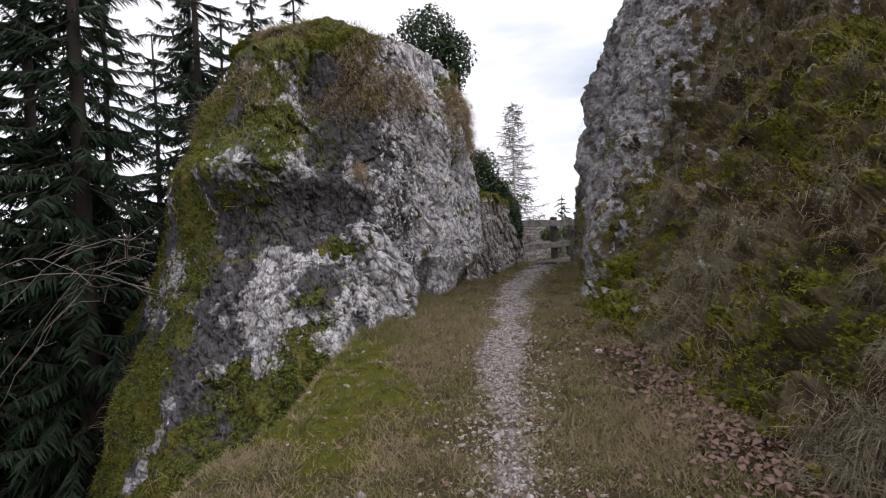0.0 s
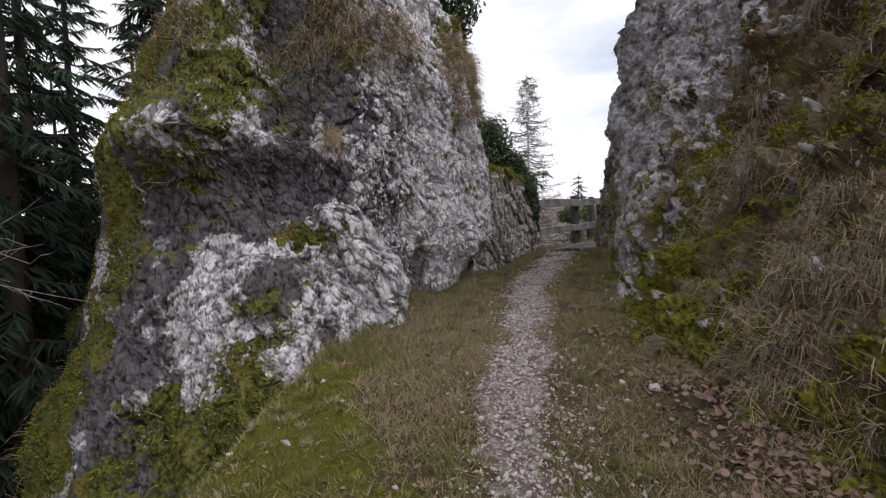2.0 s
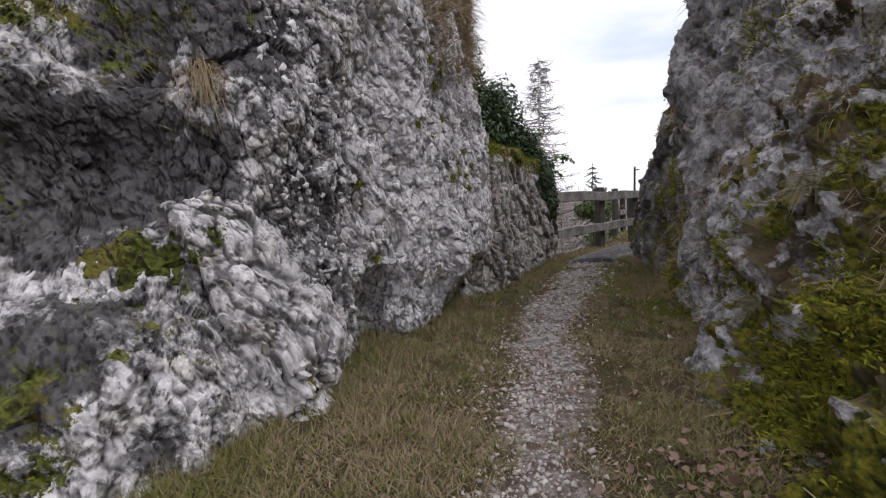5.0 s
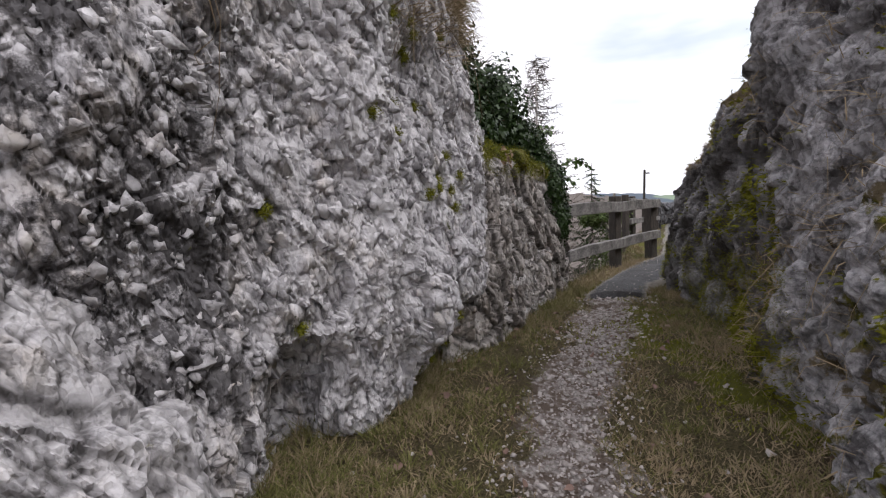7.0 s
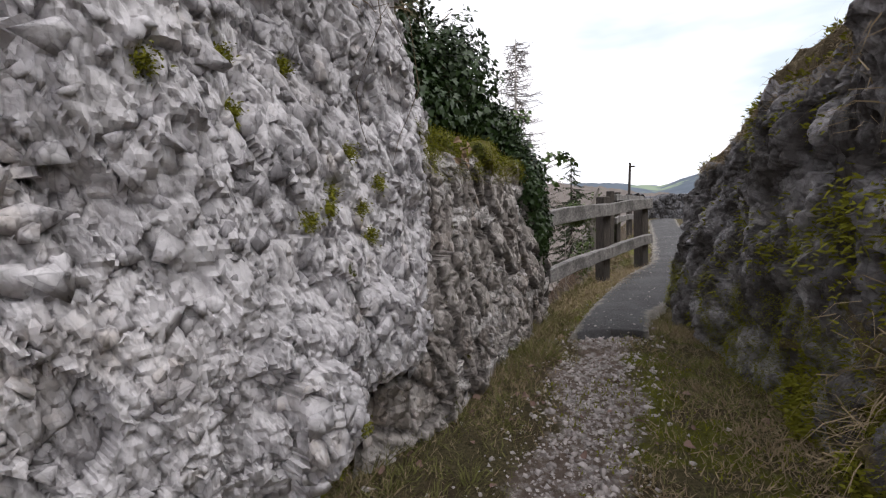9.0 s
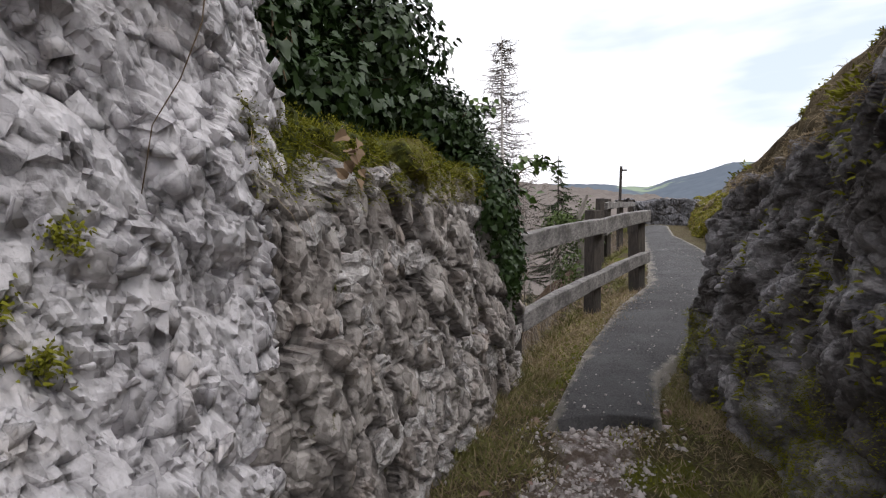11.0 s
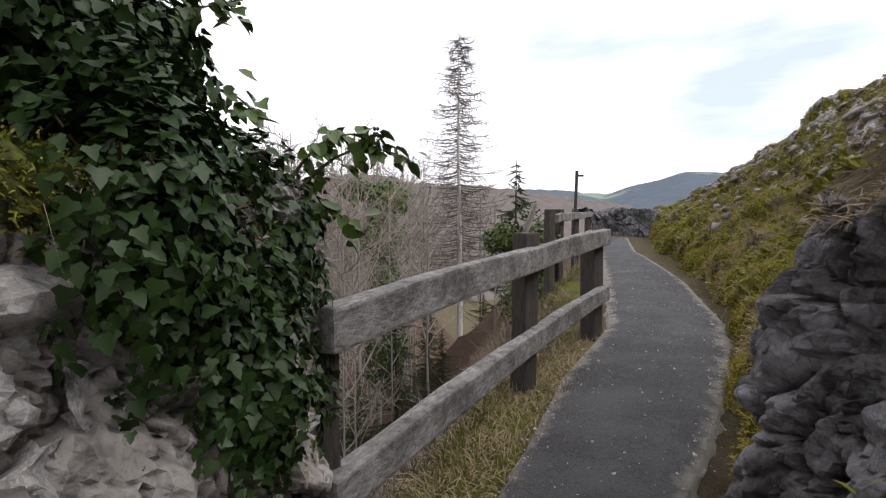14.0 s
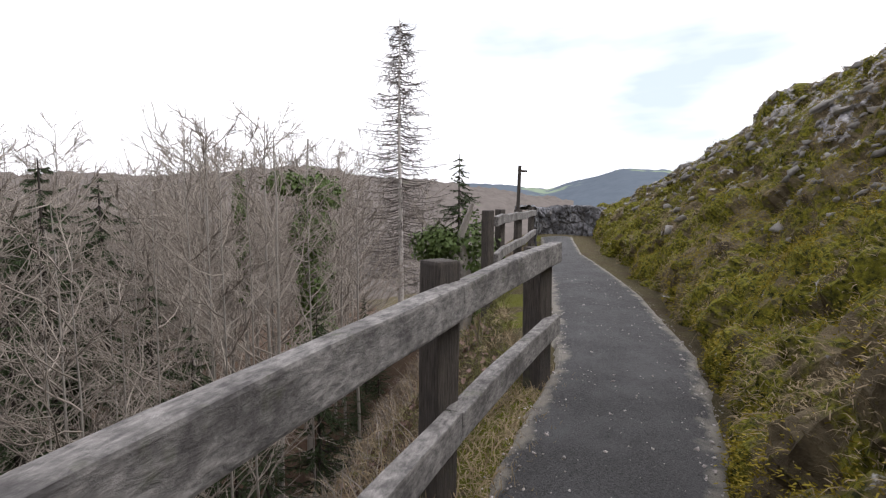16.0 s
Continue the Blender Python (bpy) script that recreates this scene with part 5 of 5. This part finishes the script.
# ---- trees ----
def bare_tree(name, height, seed, girth, n_branch, first, spread, material, label, twig_r=0.006):
    """A leafless tree at the origin: tapered trunk, limbs, branches and twigs."""
    r = np.random.default_rng(seed)
    thing = tagged(new(name), label, "tree")
    z = np.linspace(0, height, 14)
    wob = np.cumsum(r.normal(0, 0.012 * height / 8, (14, 2)), 0)
    trunk = np.column_stack([wob, z])
    tr = stuff("trunk", *tubes([(trunk, girth, girth * 0.12)], 7), material, "", "", True)
    tr.parent = thing
    lines = []
    for b in range(n_branch):
        f = first + (0.98 - first) * (b + r.uniform(0, 1)) / n_branch
        p0 = np.array([np.interp(f * height, z, trunk[:, k]) for k in range(3)])
        az, L = r.uniform(0, 6.28), spread * height * (1.1 - f) * r.uniform(0.6, 1.2) + 0.4
        d = np.array([math.cos(az), math.sin(az), r.uniform(0.25, 1.2)])
        d /= np.linalg.norm(d)
        s = np.linspace(0, 1, 6)[:, None]
        limb = p0 + d * s * L + np.cumsum(r.normal(0, 0.025 * L, (6, 3)), 0) + (0, 0, 0.22 * L) * s ** 2
        limb[0] = p0
        lines.append((limb, girth * 0.34 * (1.1 - f) + 0.008, twig_r))
        for _ in range(8):
            q = r.uniform(0.25, 1.0)
            a = limb[0] + (limb[-1] - limb[0]) * q if q > 0.98 else np.array([np.interp(q, s[:, 0], limb[:, k]) for k in range(3)])
            e = unit(d + r.normal(0, 0.6, 3) + (0, 0, 0.35))
            l2 = L * r.uniform(0.2, 0.45)
            tw = a + e * np.linspace(0, 1, 4)[:, None] * l2 + np.cumsum(r.normal(0, 0.03 * l2, (4, 3)), 0)
            tw[0] = a
            lines.append((tw, twig_r * 1.2, twig_r * 0.5))
            for _ in range(3):
                k = r.integers(1, 4)
                e2 = unit(e + r.normal(0, 0.6, 3))
                lines.append((np.array([tw[k], tw[k] + e2 * l2 * r.uniform(0.25, 0.6)]), twig_r * 0.7, twig_r * 0.35))
    cr = stuff("crown", *tubes(lines, 3), M_TWIG, "", "")
    cr.parent = thing
    return thing


def spruce(name, height, seed, girth, first, spread, needles, material, label, dense=1.0):
    """A spruce at the origin: trunk, drooping whorled boughs, hanging needle sprays."""
    r = np.random.default_rng(seed)
    thing = tagged(new(name), label, "tree")
    z = np.linspace(0, height, 10)
    trunk = np.column_stack([np.cumsum(r.normal(0, 0.02, (10, 2)), 0), z])
    tr = stuff("trunk", *tubes([(trunk, girth, 0.02)], 8), material, "", "", True)
    tr.parent = thing
    lines, P, D, L, W = [], [], [], [], []
    h = first * height
    while h < height * 0.985:
        f = h / height
        for _ in range(r.integers(4, 7)):
            az = r.uniform(0, 6.28)
            bl = spread * height * (1.02 - f) ** 0.85 * r.uniform(0.45, 1.2) * (0.75 + 0.25 * min(1, (f - first) * 8 + 0.4)) + 0.12
            s = np.linspace(0, 1, 6)
            d = np.array([math.cos(az), math.sin(az), 0])
            bough = np.array([np.interp(h, z, trunk[:, k]) for k in range(3)]) + d * (s * bl)[:, None] + np.array([0, 0, 1.0]) * (bl * (r.uniform(-0.75, -0.05) * s + r.uniform(0.05, 0.4) * s ** 2))[:, None] + np.cumsum(r.normal(0, 0.03 * bl, (6, 3)), 0)
            lines.append((bough, 0.012 + 0.010 * bl, 0.004))
            m = int((10 + 9 * bl) * dense)
            q = r.uniform(0.15, 1.0, m)
            P.append(np.stack([np.interp(q, s, bough[:, k]) for k in range(3)], -1))
            sidew = np.array([-d[1], d[0], 0]) * r.choice([-1, 1], m)[:, None]
            D.append(d * 0.55 + sidew * r.uniform(0.2, 1.0, (m, 1)) + np.array([0, 0, -0.5]) * r.uniform(0.2, 1.3, (m, 1)))
            L.append(r.uniform(0.18, 0.42, m) * (0.5 + 0.5 * (1 - q)) * min(1.0, 0.5 + bl * 0.35) * 1.25)
        h += height * 0.017 * r.uniform(0.6, 1.4) + 0.05
    bo = stuff("branchwork", *tubes(lines, 3), material, "", "")
    bo.parent = thing
    if needles:
        P, D, L = np.concatenate(P), np.concatenate(D), np.concatenate(L)
        cr = stuff("crown", *blades(P, D, L * 0.72, L * 0.11, 0.35), needles, "", "")
        cr.parent = thing
    return thing


def plant(ob, x, y, turn, scale=1.0, sink=0.3, z=None):
    c = copy_thing(ob, pose(x, y, (float(ground_at(x, y)[0]) if z is None else z) - sink, 0, 0, turn))
    c.scale = (scale, scale, scale)
    return c


def retire(ob):
    for o in (*ob.children_recursive, ob):
        bpy.data.objects.remove(o)


bares = [bare_tree("bare_tree", 13 + k, 100 + k, 0.075 + 0.02 * (k % 3), 26 + 3 * k, 0.28 + 0.05 * (k % 3), 0.36, M_BARK_GREY, "slender leafless broadleaf tree with grey bark", 0.012) for k in range(5)]
saps = [bare_tree("sapling", 6.5 + k, 200 + k, 0.03, 18, 0.2, 0.2, M_BARK_GREY, "thin leafless sapling with pale stem", 0.006) for k in range(3)]
tr = np.random.default_rng(5)
placed = []


def free_spot(x, y, gap):
    if any((x - a) ** 2 + (y - b) ** 2 < gap * gap for a, b in placed):
        return False
    placed.append((x, y))
    return True


made = 0
while made < 120:
    az, d = radians(tr.uniform(-52, 14)), 9 + 46 * tr.uniform(0, 1) ** 1.1
    x, y = 2.3 + d * math.sin(az), 10 + d * math.cos(az)
    if (3.5 < math.degrees(az) < 10.5 and d < 33) or (-31 < math.degrees(az) < -21 and d < 23) or x > float(np.interp(y, LEFT_Y, LEFT_X)) - 4.0 or y < 9.5 + max(0, -x) * 0.3 or not free_spot(x, y, 1.0):
        continue
    gz_ = float(ground_at(x, y)[0])
    top = 1.5 + d * tr.uniform(0.04, 0.185) + 0.6
    k = tr.integers(0, 5)
    sc = np.clip((top - gz_) / (13 + k), 0.45, 1.15)
    tagged(plant(bares[k], x, y, tr.uniform(0, 360), sc, 0.3, gz_), group="leafless trees in the valley")
    made += 1
made = 0
while made < 26:
    t_ = tr.uniform(0, 1)
    y = 11 + 9 * t_
    x = float(np.interp(y, LEFT_Y, LEFT_X)) - tr.uniform(1.6, 7.5)
    if 3.2 < math.degrees(math.atan2(x - 2.0, y - 9.4)) < 9.5 or not free_spot(x, y, 0.35):
        continue
    gz_ = float(ground_at(x, y)[0])
    k = tr.integers(0, 3)
    top = tr.uniform(1.2, 3.4)
    tagged(plant(saps[k], x, y, tr.uniform(0, 360), np.clip((top - gz_) / (6.5 + k), 0.3, 1.6), 0.2, gz_), group="saplings below the railing")
    made += 1
for ob in bares + saps:
    retire(ob)

# dead spruce that stands above the wood
dead = spruce("dead_spruce", 24.0, 301, 0.26, 0.30, 0.085, None, M_BARK_PALE, "tall dead spruce with peeling pale trunk and bare boughs")
r = np.random.default_rng(9)
lines = []
for h in np.arange(8.5, 23.8, 0.16):
    f = h / 24
    for _ in range(4):
        az, bl = r.uniform(0, 6.28), (5.6 * (1.02 - f) ** 0.75 + 0.3) * r.uniform(0.35, 1.1)
        d = np.array([math.cos(az), math.sin(az), 0])
        s = np.linspace(0, 1, 5)[:, None]
        bough = np.array([0, 0, h]) + d * s * bl + np.array([0, 0, 1.0]) * bl * (-0.35 * s + 0.35 * s ** 2)
        lines.append((bough, 0.034, 0.014))
        for _ in range(7):
            q = r.uniform(0.3, 1)
            a = np.array([np.interp(q, s[:, 0], bough[:, k]) for k in range(3)])
            lines.append((np.array([a, a + (d * 0.5 + r.normal(0, 0.6, 3) + (0, 0, -0.5)) * 0.36]), 0.016, 0.008))
M_DEADWOOD = plain("dead_twig", (0.07, 0.06, 0.055), (0.17, 0.145, 0.13), 6, bump=0)
tw = stuff("branchwork", *tubes(lines, 3), M_DEADWOOD, "", "")
tw.parent = dead
for ob in dead.children:
    if ob.name.startswith("branchwork") and ob is not tw:
        ob.data.materials[0] = M_DEADWOOD
dead.matrix_world = pose(6.2, 40.4, 13.3 - 24.0)

# dark spruce wood beside the start, and spruces in the valley
darks = [spruce("spruce", 15 + k, 310 + k, 0.20, 0.10, 0.17, M_NEEDLE, M_BARK_DARK, "tall dark green spruce with drooping boughs", 4.5) for k in range(3)]
for x, y, s in ((-5.2, 7.2, 1.0), (-7.0, 9.5, 1.1), (-6.2, 4.6, 0.9), (-8.6, 6.6, 1.1), (-9.4, 11.5, 1.2), (-5.6, 11.4, 1.0), (-11.0, 8.6, 1.2), (-12.5, 12.5, 1.2), (-8.0, 14.0, 1.1), (-14.0, 9.0, 1.3), (-11.2, 16.0, 1.2), (-16, 14, 1.3), (-7.4, 2.2, 0.9), (-11, 4.5, 1.1), (-13, 18, 1.1), (-18, 10, 1.3), (-3.6, 13.2, 0.85), (-20, 17, 1.3), (-4.6, 9.6, 0.9), (-6.9, 6.4, 1.05), (-9.6, 9.2, 1.15), (-6.4, 16.5, 1.0), (-10, 13.8, 1.1), (-14.5, 6.0, 1.2), (-9, 3.4, 1.0), (-4.6, 12.6, 1.0), (-5.9, 13.8, 1.1), (-3.3, 11.4, 0.8), (-7.6, 11.2, 1.1), (-8.2, 8.2, 1.1), (-10.4, 6.4, 1.1), (-12.6, 10.2, 1.2), (-6.6, 8.0, 1.0), (-5.2, 10.6, 1.0)):
    gz_ = float(ground_at(x, y)[0])
    tagged(plant(darks[int(abs(x * 7)) % 3], x, y, x * 97, s, 0.3, gz_), group="dark spruce wood")
greens = [spruce("spruce", 14, 320 + k, 0.16, 0.12, 0.32, M_NEEDLE_FAR, M_BARK_DARK, "green valley spruce among leafless trees", 4.0) for k in range(2)]
for x, y, top in ((-7.7, 29.6, 4.1), (-7.0, 32.4, 3.9), (-10.6, 32.6, 3.2), (-12.6, 31.0, 2.9), (3.6, 26.0, -1.6), (3.4, 30.0, -1.2), (6.6, 34.0, -1.8), (4.9, 24.0, -2.2), (2.8, 22.0, -1.4), (1.9, 19.6, 0.7), (1.2, 17.6, -0.3), (-0.6, 20.5, 0.3), (-4.6, 22.0, 0.2), (-7.5, 23.0, 0.4), (-2.6, 24.5, 0.6), (10.0, 41, 5.8), (-22, 33, 4.5), (-0.6, 16.2, -0.6), (0.9, 17.0, -0.2), (-3.5, 18.5, 0.4), (-18, 22, 2.8)):
    gz_ = float(ground_at(x, y)[0])
    plant(greens[int(abs(x)) % 2], x, y, x * 71, (top - gz_) / 14, 0.3, gz_)
for ob in darks + greens:
    retire(ob)


def ivy_tree(x, y, top, blobs, seed):
    """A tree wrapped in ivy: leaning trunk and limbs with leaf masses."""
    gz_ = float(ground_at(x, y)[0])
    r = np.random.default_rng(seed)
    thing = tagged(new("ivy_tree"), "leafless tree wrapped in dense green ivy", "tree")
    H = top - gz_
    lines = [(np.array([(0, 0, 0), (0.1, 0, H * 0.4), (0, 0.1, H * 0.75), (0.15, 0, H)]), 0.14, 0.03)]
    for c, rr in blobs:
        lines.append((np.array([(0, 0, c[2] * 0.8), ((c[0]) * 0.6, c[1] * 0.6, c[2] * 0.95), c]), 0.05, 0.015))
        for _ in range(5 if H > 6 else 0):
            lines.append((np.array([c, np.array(c) + r.normal(0, 1, 3) * 0.5 + (0, 0, 1.5)]), 0.015, 0.006))
    t0 = stuff("trunk", *tubes(lines, 5), M_BARK_GREY, "", "")
    t0.parent = thing
    sets = []
    for c, rr in blobs:
        n = int(1500 * rr[0] * rr[2]) + 200 if H > 6 else 1500
        d = unit(r.normal(size=(n, 3)))
        P = np.array(c) + d * np.array(rr) * (r.uniform(0.4, 1, n) ** 0.5 * (1 + 0.4 * fbm(d * 2 + c, 1.5, 3, 3)))[:, None]
        sets.append(leaf_mesh(P, d + r.normal(0, 0.5, (n, 3)) + (0, 0, 0.4), d * 0.3 + r.normal(0, 0.5, (n, 3)) + (0, 0, -0.6), r.uniform(0.09, 0.16, n) * (1 if H > 6 else 0.4), IVY_SHAPE, 0.2))
    cr = stuff("crown", *joined(*sets), M_IVY_FAR, "", "")
    cr.parent = thing
    thing.matrix_world = pose(x, y, gz_)
    return thing


M_IVY_FAR = leafy("ivy_mass", (0.040, 0.070, 0.016), (0.115, 0.155, 0.04), 0.6, 0.3)
gz1 = float(ground_at(1.2, 28.6)[0])
ivy_tree(1.2, 28.6, 4.6, [((-0.7, 0, 3.0 - gz1), (0.7, 0.5, 0.45)), ((0.5, 0, 2.7 - gz1), (0.8, 0.7, 0.8)), ((0.2, 0, 1.2 - gz1), (0.8, 0.7, 1.0)), ((0.3, 0.1, -0.8 - gz1), (0.7, 0.6, 1.4)), ((0.3, 0, -3.4 - gz1), (0.9, 0.8, 1.8))], 1)
gz2 = float(ground_at(-1.2, 29.6)[0])
ivy_tree(-1.2, 29.6, 4.2, [((0, 0, 2.2 - gz2), (0.22, 0.22, 1.3)), ((0.05, 0, 0.0 - gz2), (0.28, 0.28, 1.6))], 2)
gz3 = float(ground_at(4.0, 16.6)[0])
ivy_tree(4.0, 16.6, 2.3, [((0.25, 0.2, 1.55 - gz3), (0.35, 0.35, 0.6)), ((0.1, 0.2, 0.8 - gz3), (0.45, 0.4, 0.6)), ((-0.3, 0.1, 1.75 - gz3), (0.35, 0.2, 0.25))], 3)

# low bare shrub reaching out in front of the outcrop
shrub = tagged(new("bare_shrub"), "thin leafless shrub twigs in front of the outcrop", "shrub")
r = np.random.default_rng(12)
lines = []
for k in range(6):
    a = np.array((-4.3, 4.6 + r.uniform(-0.5, 0.5), 0.6 + r.uniform(-0.6, 0.6)))
    b = np.array((-2.35 + r.uniform(-0.7, 0.35), 4.4 + r.uniform(-0.5, 0.5), 1.25 + r.uniform(-0.3, 0.45)))
    s = np.linspace(0, 1, 9)[:, None]
    pts = a + (b - a) * s + np.cumsum(r.normal(0, 0.03, (9, 3)), 0) + (0, 0, 0.3) * np.sin(s * 3)
    lines.append((pts, 0.005, 0.002))
    for _ in range(7):
        q = r.integers(3, 9)
        e = unit((b - a) / 2 + r.normal(0, 0.55, 3))
        p2 = pts[q] + e * np.linspace(0, 1, 4)[:, None] * r.uniform(0.15, 0.5) + np.cumsum(r.normal(0, 0.012, (4, 3)), 0)
        lines.append((p2, 0.0025, 0.0012))
lines.append((np.array([(-4.3, 4.6, float(ground_at(-4.3, 4.6)[0]) - 0.2), (-4.35, 4.6, -0.8), (-4.3, 4.6, 0.7)]), 0.03, 0.015))
M_TWIG_PALE = plain("pale_twig", (0.16, 0.13, 0.115), (0.34, 0.29, 0.26), 8, bump=0)
tw = stuff("branchwork", *tubes(lines, 4), M_TWIG_PALE, "", "")
tw.parent = shrub

# wooden pole beside the far railing
pole = tagged(new("wooden_pole"), "tall thin wooden pole with a short arm", "pole")
zz = float(ground_at(5.35, 18.1)[0])
t0 = stuff("shaft", *tubes([(np.array([(0, 0, -0.3), (0.02, 0, 1.0), (0.05, 0, 2.95 - zz)]), 0.038, 0.03)], 8), M_POST, "", "")
t0.parent = pole
bm = bmesh.new()
add_box(bm, (0.16, 0.03, 0.035), Matrix.Translation((0.10, 0, 2.86 - zz)), 0.006, 1)
part("arm", bm, M_POST, pole)
pole.matrix_world = pose(5.35, 18.1, zz)


# ---- distance ----
def ridge(name, radius, depth, az0, az1, profile, base, material, label, seed, rough):
    az = np.radians(np.linspace(az0, az1, 260))
    v = np.linspace(0, 1, 40)
    A, Vv = np.meshgrid(az, v, indexing="ij")
    R = radius + depth * Vv
    H = np.interp(np.degrees(A), *zip(*profile))
    Pn = np.stack([R * np.sin(A), R * np.cos(A), 0 * A], -1).reshape(-1, 3)
    wob = fbm(Pn, 6.0 / radius, seed, 4).reshape(A.shape) * rough + fbm(Pn, 60.0 / radius, seed, 3).reshape(A.shape) * rough * 0.4
    Z = base + (H - base + wob) * np.sin(Vv * math.pi / 2) ** 0.9
    Pn[:, 2] = Z.ravel()
    Pn[:, :2] += (2.3, 10)
    return tagged(mesh_object(name, Pn, grid_faces(260, 40), material, smooth=True), label, "hill", kind="structure")


def hill_material(name, wood_a, wood_b, field, scale, part_field):
    k = Mat(name, 1.0, 0.0)
    c = k.mix(k.noise(scale * 9, 6, 0.7), wood_a, wood_b)
    c = k.mix(k.ramp(k.noise(scale, 4, 0.5), (part_field, 0.0), (part_field + 0.03, 1.0)), c, field)
    return k.done(c)


M_HILL_NEAR = hill_material("leafless_wood_hill", (0.085, 0.072, 0.066), (0.22, 0.195, 0.18), (0.13, 0.128, 0.09), 0.02, 0.66)
# The blue-grey is distance haze put into the base colour of the far hills.
M_HILL_FAR = hill_material("hazed_far_hill", (0.085, 0.105, 0.13), (0.14, 0.16, 0.19), (0.22, 0.27, 0.20), 0.0035, 0.55)
ridge("backdrop", 140, 160, -80, 27, [(-80, 12), (-50, 10), (-35, 14), (-15, 17), (-3, 22), (6, 17), (14, 14), (20, 9), (27, 4)], -32, M_HILL_NEAR, "near hill covered in brown leafless wood", 3, 3.0)
ridge("backdrop", 900, 900, -90, 80, [(-90, 60), (-60, 40), (-40, 60), (-20, 70), (10, 75), (18, 70), (24, 50), (27, 78), (32, 120), (36, 112), (42, 70), (60, 90), (80, 60)], -60, M_HILL_FAR, "distant wooded hills with pale fields, haze painted in as blue", 5, 9.0)

# ---- stones of the masonry wall, each of its own ----
def stone_meshes(count, seed):
    out = []
    for k in range(count):
        r = random.Random(seed + k)
        bm = bmesh.new()
        bmesh.ops.create_cube(bm, size=0.92)
        bmesh.ops.subdivide_edges(bm, edges=bm.edges[:], cuts=9, use_grid_fill=True)
        cuts = []
        for _ in range(7):
            d = Vector((r.gauss(0, 1), r.gauss(0, 1), r.gauss(0, 1))).normalized()
            cuts.append((d, r.uniform(0.36, 0.52)))
        for v in bm.verts:
            for d, lim in cuts:
                over = v.co.dot(d) - lim
                if over > 0:
                    v.co -= d * over
            v.co += noise.noise_vector(v.co * 3.1 + Vector((k * 7.7, 0, 0))) * 0.13 + noise.noise_vector(v.co * 8.0 + Vector((0, k * 3.3, 0))) * 0.075 + noise.noise_vector(v.co * 19.0 + Vector((k, 0, 0))) * 0.035
        me = bpy.data.meshes.new("stone")
        bm.to_mesh(me)
        bm.free()
        me.materials.append(M_WALLSTONE)
        out.append(me)
    return out


M_WALLSTONE = rock_material("wall_stone", (0.64, 0.615, 0.605), (0.40, 0.375, 0.36), (0.12, 0.105, 0.10), (0.42, 0.34, 0.29), 0.42, 0.55)
stone_set = stone_meshes(16, 40)
line = resample(WALL[1:5], 200, 2)
arc = np.r_[0, np.cumsum(np.linalg.norm(np.diff(line, axis=0), axis=1))]
sr = random.Random(17)
z = 0.78
while z < 2.28:
    h = sr.uniform(0.10, 0.20)
    s = sr.uniform(0, 0.15)
    while s < arc[-1]:
        wdt = sr.uniform(0.09, 0.30)
        if sr.random() < 0.86:
            q = s + wdt / 2
            x, y = (float(np.interp(q, arc, line[:, k])) for k in range(2))
            k = min(198, int(np.searchsorted(arc, q)))
            tx, ty = line[k + 1] - line[k - 1]
            ang = math.degrees(math.atan2(ty, tx))
            nx, ny = ty / math.hypot(tx, ty), -tx / math.hypot(tx, ty)
            zz = z + h / 2 + sr.uniform(-0.015, 0.015)
            off = -0.06 * max(0, zz - 1.0) - 0.022
            st = new("stone", sr.choice(stone_set))
            st.parent = masonry
            st.matrix_world = pose(x + nx * off, y + ny * off, zz, sr.uniform(-12, 12), sr.uniform(-12, 12), ang + sr.uniform(-8, 8)) @ Matrix.Diagonal((wdt * 1.05, sr.uniform(0.12, 0.19), h * 1.05, 1))
        s += wdt + sr.uniform(0.005, 0.035)
    z += h + 0.012
